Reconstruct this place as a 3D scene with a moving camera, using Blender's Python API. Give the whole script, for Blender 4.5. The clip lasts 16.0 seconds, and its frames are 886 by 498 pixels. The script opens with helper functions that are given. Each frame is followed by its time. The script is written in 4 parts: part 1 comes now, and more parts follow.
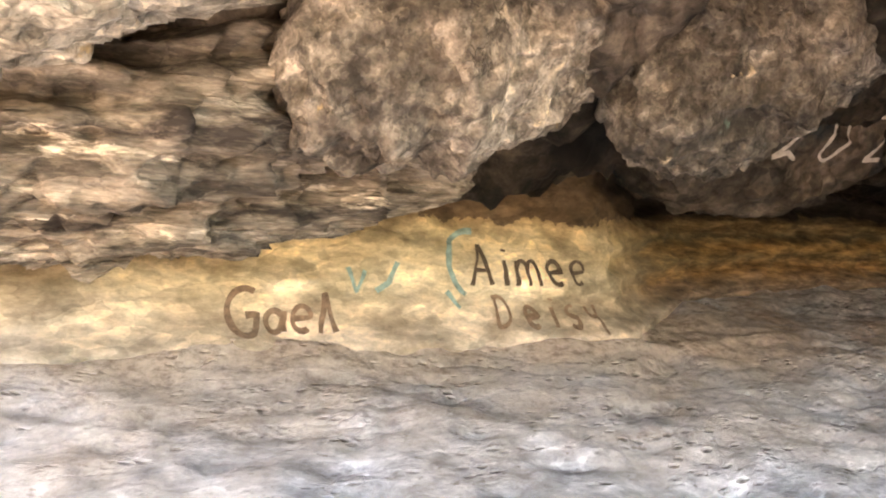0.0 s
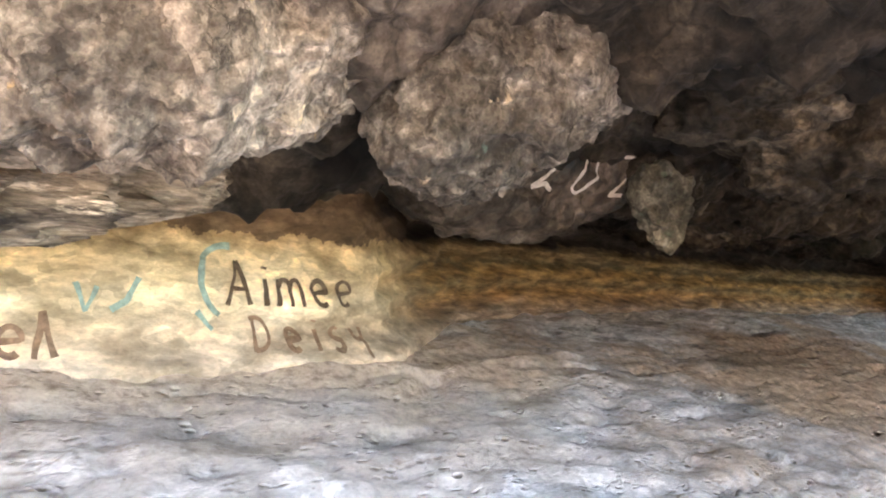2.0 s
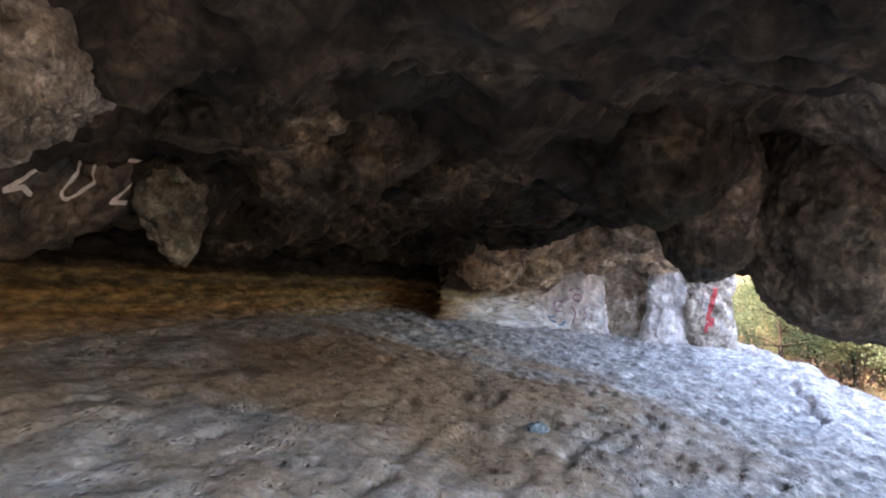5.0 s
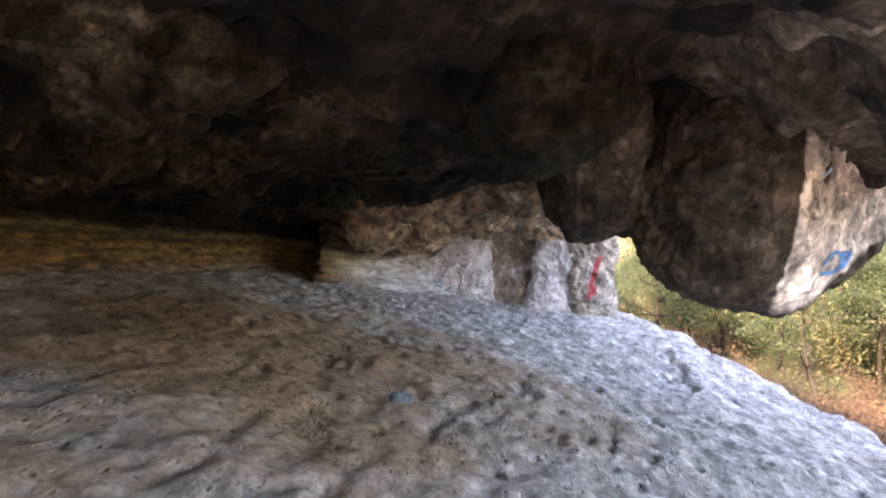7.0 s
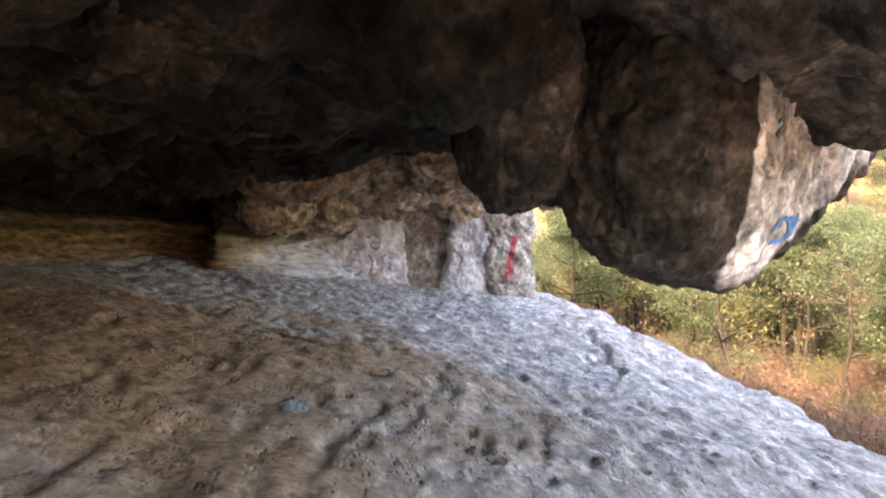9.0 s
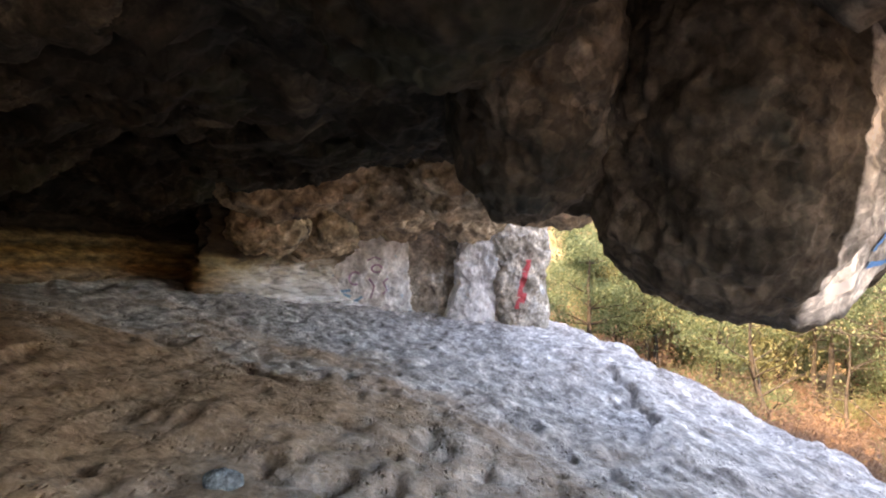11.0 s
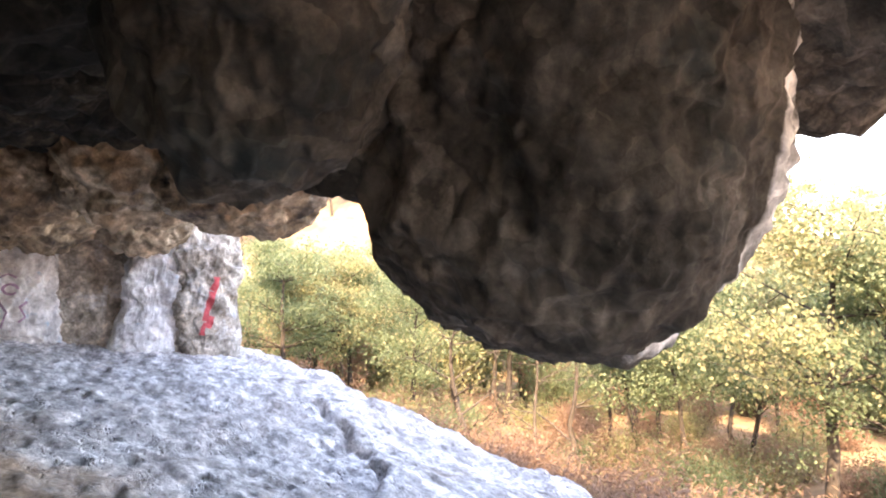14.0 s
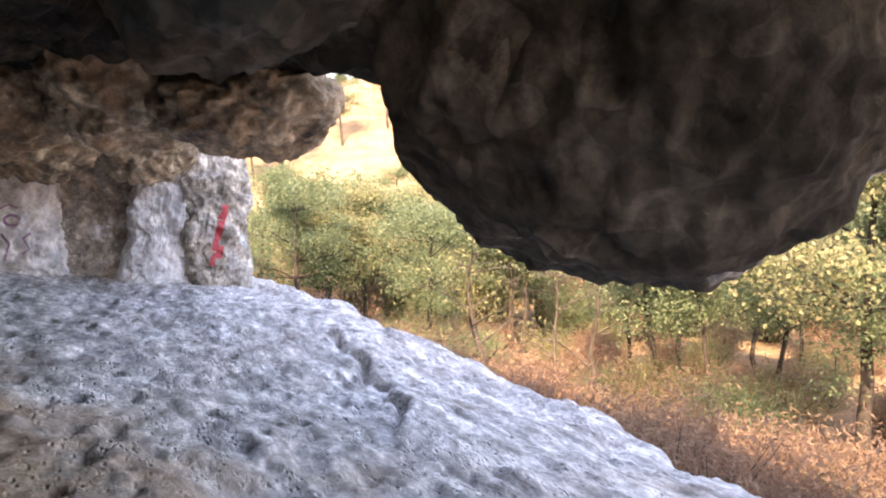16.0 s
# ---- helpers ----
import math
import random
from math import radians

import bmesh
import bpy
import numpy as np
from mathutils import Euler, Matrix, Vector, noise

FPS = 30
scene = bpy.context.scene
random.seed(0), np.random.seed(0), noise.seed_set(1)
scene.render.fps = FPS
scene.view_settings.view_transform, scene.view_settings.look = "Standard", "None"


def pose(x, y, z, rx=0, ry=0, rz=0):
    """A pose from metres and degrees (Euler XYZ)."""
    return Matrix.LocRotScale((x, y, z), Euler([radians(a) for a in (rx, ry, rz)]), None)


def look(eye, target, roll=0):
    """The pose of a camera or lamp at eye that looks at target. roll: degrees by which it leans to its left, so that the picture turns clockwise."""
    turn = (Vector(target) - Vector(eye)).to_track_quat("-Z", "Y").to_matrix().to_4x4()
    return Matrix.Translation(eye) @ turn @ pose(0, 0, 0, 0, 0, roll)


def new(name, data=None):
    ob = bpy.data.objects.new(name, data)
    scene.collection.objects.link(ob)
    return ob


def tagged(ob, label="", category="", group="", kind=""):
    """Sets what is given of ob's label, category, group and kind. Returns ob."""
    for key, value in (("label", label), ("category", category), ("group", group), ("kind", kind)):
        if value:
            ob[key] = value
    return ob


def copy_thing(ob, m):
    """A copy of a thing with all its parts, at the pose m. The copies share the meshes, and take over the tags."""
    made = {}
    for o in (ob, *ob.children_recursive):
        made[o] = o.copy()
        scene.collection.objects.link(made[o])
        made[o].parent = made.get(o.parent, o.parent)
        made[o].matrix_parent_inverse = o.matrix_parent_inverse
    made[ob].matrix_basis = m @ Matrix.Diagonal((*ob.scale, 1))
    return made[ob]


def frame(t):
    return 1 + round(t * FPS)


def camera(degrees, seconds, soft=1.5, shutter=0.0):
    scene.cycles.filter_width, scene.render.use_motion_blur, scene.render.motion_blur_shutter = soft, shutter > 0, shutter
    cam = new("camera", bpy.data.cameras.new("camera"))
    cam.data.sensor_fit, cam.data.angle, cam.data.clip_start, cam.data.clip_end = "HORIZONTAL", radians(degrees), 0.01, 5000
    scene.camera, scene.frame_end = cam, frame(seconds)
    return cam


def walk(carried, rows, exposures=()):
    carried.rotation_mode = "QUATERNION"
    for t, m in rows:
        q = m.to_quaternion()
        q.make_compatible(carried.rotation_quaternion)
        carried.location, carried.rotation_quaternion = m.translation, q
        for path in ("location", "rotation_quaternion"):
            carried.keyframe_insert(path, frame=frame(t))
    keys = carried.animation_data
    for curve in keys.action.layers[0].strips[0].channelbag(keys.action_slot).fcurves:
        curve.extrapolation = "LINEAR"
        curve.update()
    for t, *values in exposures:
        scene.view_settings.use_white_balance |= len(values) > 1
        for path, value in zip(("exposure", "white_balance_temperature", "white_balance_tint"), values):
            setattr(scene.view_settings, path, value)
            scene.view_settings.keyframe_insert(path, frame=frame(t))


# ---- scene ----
cam = camera(64.0, 16.0, 2.0)
PATH = [
    (0, (0.196, -0.629, 1.369), (-1.645, 0.152, 1.373), 1.5),
    (0.5, (0.156, -0.605, 1.381), (-1.738, 0.037, 1.353), 0.8),
    (1, (0.155, -0.588, 1.393), (-1.746, 0.034, 1.409), 0.2),
    (1.5, (0.147, -0.498, 1.388), (-1.612, 0.45, 1.454), 1.1),
    (2, (0.085, -0.375, 1.37), (-1.447, 0.908, 1.455), 3.1),
    (2.5, (0.036, -0.233, 1.432), (-1.196, 1.338, 1.542), 0.5),
    (3, (0.033, -0.191, 1.44), (-1.057, 1.481, 1.58), 1.7),
    (3.5, (0.041, -0.131, 1.458), (-0.877, 1.636, 1.65), 0.5),
    (4, (0.03, -0.101, 1.447), (-0.828, 1.695, 1.645), 0.8),
    (4.5, (0.053, -0.053, 1.442), (-0.575, 1.835, 1.642), 2.3),
    (5, (0.132, 0.022, 1.422), (-0.371, 1.953, 1.556), -0.6),
    (7.5, (0.279, 1.149, 1.304), (0.214, 3.147, 1.327), 0.7),
    (8, (0.258, 1.412, 1.293), (0.353, 3.409, 1.29), -1.1),
    (8.5, (0.266, 1.693, 1.277), (0.312, 3.692, 1.272), -1.0),
    (11, (0.444, 3.46, 1.214), (0.433, 5.459, 1.285), 0.2),
    (11.5, (0.489, 3.829, 1.203), (0.255, 5.812, 1.308), -2.5),
    (12, (0.51, 4.054, 1.149), (0.227, 6.033, 1.231), -3.9),
    (12.5, (0.477, 4.427, 1.195), (0.437, 6.419, 1.369), -1.5),
    (13, (0.487, 4.829, 1.131), (0.41, 6.82, 1.296), 0.3),
    (13.5, (0.459, 5.26, 1.199), (0.718, 7.237, 1.348), 0.7),
    (14, (0.531, 5.417, 1.217), (1.367, 7.23, 1.339), -0.5),
    (14.5, (0.62, 5.563, 1.182), (1.548, 7.329, 1.318), 0.9),
    (15, (0.654, 5.658, 1.157), (1.661, 7.386, 1.17), 0.3),
    (15.5, (0.68, 5.823, 1.137), (1.695, 7.546, 1.134), 0.3),
    (16, (0.714, 6.05, 1.134), (1.516, 7.88, 1.06), -1.2),
]
EXPOSURES = [(0, 4.5, 9000, 22), (1.5, 4.45, 8400, 22), (2, 4.85, 7400, 19), (2.5, 5.3, 6800, 16), (3, 5.3, 6800, 16), (3.5, 5.2, 6900, 16), (4, 4.8, 7200, 18), (5, 3.6, 7500, 20), (7.5, 3.35, 8600, 22), (11.5, 3.3, 9300, 21), (13, 3.45, 9000, 20), (14, 3.8, 8400, 22), (15, 3.3, 8400, 22), (16, 3.3, 8500, 24)]
walk(cam, [(t, look(eye, target, roll)) for t, eye, target, roll in PATH], EXPOSURES)

# ---- world, sun ----
world = bpy.data.worlds.new("world")
scene.world = world
world.use_nodes = True
wn = world.node_tree
sky = wn.nodes.new("ShaderNodeTexSky")
sky.sky_type, sky.sun_disc = "NISHITA", False
SUN_FROM = Vector((-0.45, -0.62, 0.72)).normalized()
sky.sun_elevation = math.asin(SUN_FROM.z)
sky.sun_rotation = math.atan2(SUN_FROM.x, SUN_FROM.y)
wn.links.new(sky.outputs[0], wn.nodes["Background"].inputs[0])
wn.nodes["Background"].inputs[1].default_value = 0.15
sun = new("sun", bpy.data.lights.new("sun", "SUN"))
sun.data.energy, sun.data.angle, sun.data.color = 2.4, radians(0.5), (1.0, 0.86, 0.66)
sun.matrix_world = look(SUN_FROM * 60, (0, 0, 0))


# ---- numbers: noise and smooth curves ----
def smooth(a, b, x):
    u = np.clip((np.asarray(x, float) - a) / (b - a), 0, 1)
    return u * u * (3 - 2 * u)


def lattice(i, j, k, seed):
    h = (i * 374761393 + j * 668265263 + k * 2147483647 + seed * 974634541) & 0xFFFFFFFF
    h = ((h ^ (h >> 13)) * 1274126177) & 0xFFFFFFFF
    h = ((h ^ (h >> 16)) * 2246822519) & 0xFFFFFFFF
    return ((h ^ (h >> 15)) & 0xFFFFFF) / 8388607.5 - 1


def vnoise(p, seed=0):
    c = np.floor(p).astype(np.int64)
    u = p - c
    u = u * u * u * (u * (u * 6 - 15) + 10)
    total = 0
    for a in (0, 1):
        for b in (0, 1):
            for d in (0, 1):
                w = (u[:, 0] if a else 1 - u[:, 0]) * (u[:, 1] if b else 1 - u[:, 1]) * (u[:, 2] if d else 1 - u[:, 2])
                total = total + w * lattice(c[:, 0] + a, c[:, 1] + b, c[:, 2] + d, seed)
    return total


TWIST = np.array(Euler((0.6, 0.9, 0.4)).to_matrix())


def fbm(p, size, octaves=4, seed=0, gain=0.5, ridge=False):
    q, amp, total = p @ TWIST.T / size, 1.0, 0
    for o in range(octaves):
        n = vnoise(q, seed + 17 * o)
        total = total + amp * (1 - 2 * np.abs(n) if ridge else n)
        q, amp = q @ TWIST.T * 2.03, amp * gain
    return total


def pits(p, size, seed, cut=0.45):
    """0 on most of the surface, towards 1 in scattered hollows."""
    return smooth(cut, cut + 0.4, vnoise(p @ TWIST.T / size, seed))


# ---- materials ----
def shader(name):
    m = bpy.data.materials.new(name)
    m.use_nodes = True
    return m, m.node_tree.nodes, m.node_tree.links


def noise_node(nt, links, source, scale, detail=6, rough=0.6, distort=0.0):
    n = nt.new("ShaderNodeTexNoise")
    n.inputs["Scale"].default_value, n.inputs["Detail"].default_value = scale, detail
    n.inputs["Roughness"].default_value, n.inputs["Distortion"].default_value = rough, distort
    links.new(source, n.inputs["Vector"])
    return n.outputs["Fac"]


def ramp_node(nt, links, source, stops):
    r = nt.new("ShaderNodeValToRGB")
    e = r.color_ramp.elements
    while len(e) < len(stops):
        e.new(0.5)
    for el, (at, col) in zip(e, stops):
        el.position, el.color = at, (*col, 1) if len(col) == 3 else col
    links.new(source, r.inputs[0])
    return r.outputs[0]


def mix_node(nt, links, fac, a, b, mode="MIX"):
    m = nt.new("ShaderNodeMix")
    m.data_type, m.blend_type = "RGBA", mode
    for value, slot in ((fac, 0), (a, 6), (b, 7)):
        if isinstance(value, (int, float)):
            m.inputs[slot].default_value = value
        elif isinstance(value, tuple):
            m.inputs[slot].default_value = (*value, 1)
        else:
            links.new(value, m.inputs[slot])
    return m.outputs[2]


def grey(v):
    return (v, v, v)


def rock_material(name, dark, mid, light, grain=9.0, relief=0.05, squash=(1, 1, 1), stains=(), speck=0.5, rough=0.95, skin=None, contrast=0.9, joints=0.6):
    """Rough rock: three tones in large patches and grain, pocked relief; stains are (colour, size, from, to, seed)."""
    m, nt, links = shader(name)
    bsdf = nt["Principled BSDF"]
    geo = nt.new("ShaderNodeNewGeometry").outputs["Position"]
    mp = nt.new("ShaderNodeMapping")
    mp.inputs["Scale"].default_value = squash
    links.new(geo, mp.inputs["Vector"])
    at = mp.outputs[0]
    big = noise_node(nt, links, at, 0.9, 6, 0.65)
    col = ramp_node(nt, links, big, ((0.3, dark), (0.5, mid), (0.72, light)))
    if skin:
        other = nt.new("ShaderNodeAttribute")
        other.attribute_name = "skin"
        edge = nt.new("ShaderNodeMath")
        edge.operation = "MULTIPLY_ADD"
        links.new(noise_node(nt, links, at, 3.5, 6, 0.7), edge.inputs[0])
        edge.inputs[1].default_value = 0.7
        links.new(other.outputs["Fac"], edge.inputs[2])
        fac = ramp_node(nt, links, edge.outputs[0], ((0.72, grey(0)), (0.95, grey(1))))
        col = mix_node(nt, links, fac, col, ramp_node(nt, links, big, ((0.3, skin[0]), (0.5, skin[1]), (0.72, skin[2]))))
    fine = noise_node(nt, links, at, grain, 10, 0.74)
    tone = ramp_node(nt, links, fine, ((0.33, grey(0.12)), (0.46, grey(0.7)), (0.55, grey(1.1)), (0.68, grey(1.9))))
    col = mix_node(nt, links, contrast, col, tone, "MULTIPLY")
    vein = ramp_node(nt, links, noise_node(nt, links, at, grain * 0.4, 8, 0.7, 0.15), ((0.4, grey(0.55)), (0.52, grey(1)), (0.6, grey(1.35))))
    col = mix_node(nt, links, 0.8, col, vein, "MULTIPLY")
    for n, (tint, size, low, high, shift) in enumerate(stains):
        s = nt.new("ShaderNodeMapping")
        s.inputs["Location"].default_value = (shift, shift * 2.3, shift * 0.7)
        links.new(at, s.inputs["Vector"])
        patch = noise_node(nt, links, s.outputs[0], 1 / size, 6, 0.68, 0.1)
        fac = ramp_node(nt, links, patch, ((low, grey(0)), (high, grey(1))))
        col = mix_node(nt, links, fac, col, tint)
    warp = nt.new("ShaderNodeTexNoise")
    warp.inputs["Scale"].default_value, warp.inputs["Detail"].default_value = grain * 1.5, 3
    links.new(at, warp.inputs["Vector"])
    moved = nt.new("ShaderNodeVectorMath")
    moved.operation = "MULTIPLY_ADD"
    links.new(warp.outputs["Color"], moved.inputs[0])
    moved.inputs[1].default_value = (0.12, 0.12, 0.12)
    links.new(at, moved.inputs[2])
    chips = []
    for size in (grain * 0.8, grain * 2.6):
        cell = nt.new("ShaderNodeTexVoronoi")
        cell.inputs["Scale"].default_value = size
        links.new(moved.outputs[0], cell.inputs["Vector"])
        one = nt.new("ShaderNodeSeparateColor")
        links.new(cell.outputs["Color"], one.inputs[0])
        chips.append(one.outputs[0])
        col = mix_node(nt, links, 0.75 * contrast, col, ramp_node(nt, links, one.outputs[0], ((0.0, grey(0.55)), (0.6, grey(1.0)), (1.0, grey(1.5)))), "MULTIPLY")
    joint = nt.new("ShaderNodeTexVoronoi")
    joint.feature = "DISTANCE_TO_EDGE"
    joint.inputs["Scale"].default_value = grain * 0.8
    links.new(moved.outputs[0], joint.inputs["Vector"])
    gap = ramp_node(nt, links, joint.outputs["Distance"], ((0.0, grey(0)), (0.09, grey(1))))
    where = ramp_node(nt, links, noise_node(nt, links, at, grain * 0.25, 4), ((0.5, grey(0)), (0.62, grey(joints))))
    gap = mix_node(nt, links, where, (1, 1, 1), gap)
    col = mix_node(nt, links, 0.85, col, gap, "MULTIPLY")
    vor = nt.new("ShaderNodeTexVoronoi")
    vor.inputs["Scale"].default_value = grain * 2.2
    vor.inputs["Randomness"].default_value = 1
    links.new(at, vor.inputs["Vector"])
    hollow = ramp_node(nt, links, vor.outputs["Distance"], ((0.05, grey(0)), (0.35, grey(1))))
    patchy = ramp_node(nt, links, noise_node(nt, links, at, grain * 0.5, 3), ((0.45, grey(0)), (0.6, grey(speck))))
    hollow = mix_node(nt, links, patchy, (1, 1, 1), hollow)
    col = mix_node(nt, links, 0.6, col, hollow, "MULTIPLY")
    links.new(col, bsdf.inputs["Base Color"])
    bsdf.inputs["Roughness"].default_value = rough
    bsdf.inputs["Specular IOR Level"].default_value = 0.25
    height = mix_node(nt, links, 0.35, mix_node(nt, links, 0.5, fine, hollow), mix_node(nt, links, 0.5, chips[0], gap))
    b = nt.new("ShaderNodeBump")
    b.inputs["Distance"].default_value, b.inputs["Strength"].default_value = relief, 0.9
    links.new(height, b.inputs["Height"])
    links.new(b.outputs[0], bsdf.inputs["Normal"])
    return m


# DARKS has the shade of the roof mixed into its tones
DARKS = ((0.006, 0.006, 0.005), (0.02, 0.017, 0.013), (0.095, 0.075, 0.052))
PALES = ((0.46, 0.43, 0.39), (0.66, 0.63, 0.59), (0.78, 0.76, 0.73))
ROCK = rock_material("weathered_rock", (0.17, 0.145, 0.115), (0.37, 0.32, 0.255), (0.62, 0.56, 0.46), 11, 0.07,
                     stains=(((0.07, 0.06, 0.05), 0.7, 0.52, 0.66, 3.1), ((0.8, 0.7, 0.52), 0.4, 0.58, 0.66, 8.3), ((0.5, 0.34, 0.15), 0.22, 0.66, 0.72, 5.5)))
LEDGE = rock_material("layered_ledge_rock", (0.12, 0.1, 0.08), (0.34, 0.285, 0.215), (0.64, 0.57, 0.46), 7, 0.09, (1, 0.4, 2.2),
                      stains=(((0.06, 0.05, 0.042), 0.6, 0.53, 0.63, 3.1), ((0.8, 0.7, 0.54), 0.3, 0.6, 0.66, 8.3)))
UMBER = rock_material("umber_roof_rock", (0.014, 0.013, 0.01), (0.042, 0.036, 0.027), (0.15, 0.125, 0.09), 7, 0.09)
CREAM = rock_material("cream_rock", (0.3, 0.255, 0.19), (0.56, 0.5, 0.39), (0.74, 0.68, 0.55), 8, 0.06,
                      stains=(((0.13, 0.11, 0.09), 0.4, 0.58, 0.68, 1.1), ((0.7, 0.5, 0.22), 0.3, 0.62, 0.7, 7.3)))
GREY = rock_material("grey_brown_boulder_rock", (0.08, 0.072, 0.058), (0.175, 0.158, 0.13), (0.37, 0.34, 0.285), 11, 0.075,
                     stains=(((0.05, 0.047, 0.04), 0.6, 0.54, 0.66, 3.7), ((0.66, 0.54, 0.36), 0.36, 0.64, 0.7, 1.9), ((0.1, 0.15, 0.12), 0.2, 0.66, 0.72, 6.5)))
LICHEN = rock_material("lichen_rock", (0.06, 0.062, 0.05), (0.14, 0.135, 0.105), (0.3, 0.275, 0.22), 9, 0.06,
                       stains=(((0.1, 0.14, 0.1), 0.2, 0.58, 0.68, 2.1),))
# rock under the inner roof, its shade put into near-black tones
SHADE_DARK = rock_material("shade_dark_rock", *DARKS, 5, 0.09,
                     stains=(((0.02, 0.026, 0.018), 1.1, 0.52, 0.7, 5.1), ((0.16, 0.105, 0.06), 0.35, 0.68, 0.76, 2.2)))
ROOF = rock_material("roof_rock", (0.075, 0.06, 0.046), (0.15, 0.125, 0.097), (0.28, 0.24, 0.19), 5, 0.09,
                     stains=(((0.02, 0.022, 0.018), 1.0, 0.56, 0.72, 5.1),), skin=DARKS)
TAN = rock_material("tan_rock", (0.22, 0.16, 0.11), (0.44, 0.335, 0.235), (0.6, 0.48, 0.35), 5, 0.05, contrast=0.6, joints=0.15, speck=0.25,
                    stains=(((0.07, 0.06, 0.055), 0.9, 0.54, 0.68, 4.3),))
SLAB = rock_material("dark_slab_rock", (0.036, 0.033, 0.028), (0.078, 0.068, 0.056), (0.18, 0.15, 0.12), 4, 0.08,
                     stains=(((0.024, 0.032, 0.033), 0.9, 0.5, 0.66, 1.7),))
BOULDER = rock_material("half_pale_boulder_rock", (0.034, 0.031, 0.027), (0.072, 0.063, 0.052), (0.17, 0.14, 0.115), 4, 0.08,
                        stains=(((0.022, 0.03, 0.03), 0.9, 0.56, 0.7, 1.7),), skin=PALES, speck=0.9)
PAINTED = rock_material("painted_rock", (0.7, 0.69, 0.68), (0.84, 0.83, 0.83), (0.88, 0.88, 0.88), 6, 0.05, contrast=0.25, joints=0.2, speck=0.3, stains=(
    ((0.4, 0.58, 0.7), 0.4, 0.61, 0.68, 4.4), ((0.45, 0.33, 0.45), 0.2, 0.65, 0.71, 9.2), ((0.3, 0.25, 0.2), 0.3, 0.64, 0.72, 6.0)))
PILLAR = rock_material("grey_brown_rock", (0.28, 0.235, 0.19), (0.48, 0.425, 0.36), (0.7, 0.66, 0.61), 5, 0.08, contrast=0.7, joints=0.3,
                       stains=(((0.7, 0.7, 0.7), 0.5, 0.55, 0.66, 2.0),))
STONE = rock_material("blue_grey_stone", (0.1, 0.13, 0.16), (0.17, 0.24, 0.29), (0.28, 0.36, 0.42), 30, 0.01)


def floor_material():
    m = rock_material("cave_floor_rock", (0.44, 0.40, 0.38), (0.58, 0.55, 0.53), (0.72, 0.70, 0.70), 6, 0.1, (1.5, 0.7, 1),
                      stains=(((0.36, 0.31, 0.28), 0.6, 0.58, 0.74, 2.4), ((0.09, 0.08, 0.08), 0.14, 0.63, 0.68, 6.6), ((0.06, 0.055, 0.06), 0.075, 0.645, 0.68, 11.3)), speck=0.9, contrast=0.55, joints=0.35)
    nt, links = m.node_tree.nodes, m.node_tree.links
    bsdf = nt["Principled BSDF"]
    base = bsdf.inputs["Base Color"].links[0].from_socket
    earth = nt.new("ShaderNodeAttribute")
    earth.attribute_name = "earth"
    grain = noise_node(nt, links, nt.new("ShaderNodeNewGeometry").outputs["Position"], 11, 8, 0.75)
    brown = ramp_node(nt, links, grain, ((0.34, (0.12, 0.075, 0.047)), (0.5, (0.45, 0.295, 0.185)), (0.66, (0.7, 0.5, 0.34))))
    sand = nt.new("ShaderNodeAttribute")
    sand.attribute_name = "sand"
    tan = ramp_node(nt, links, grain, ((0.34, (0.3, 0.21, 0.15)), (0.5, (0.62, 0.49, 0.37)), (0.66, (0.76, 0.64, 0.5))))
    base = mix_node(nt, links, sand.outputs["Fac"], base, tan)
    links.new(mix_node(nt, links, earth.outputs["Fac"], base, brown), bsdf.inputs["Base Color"])
    return m


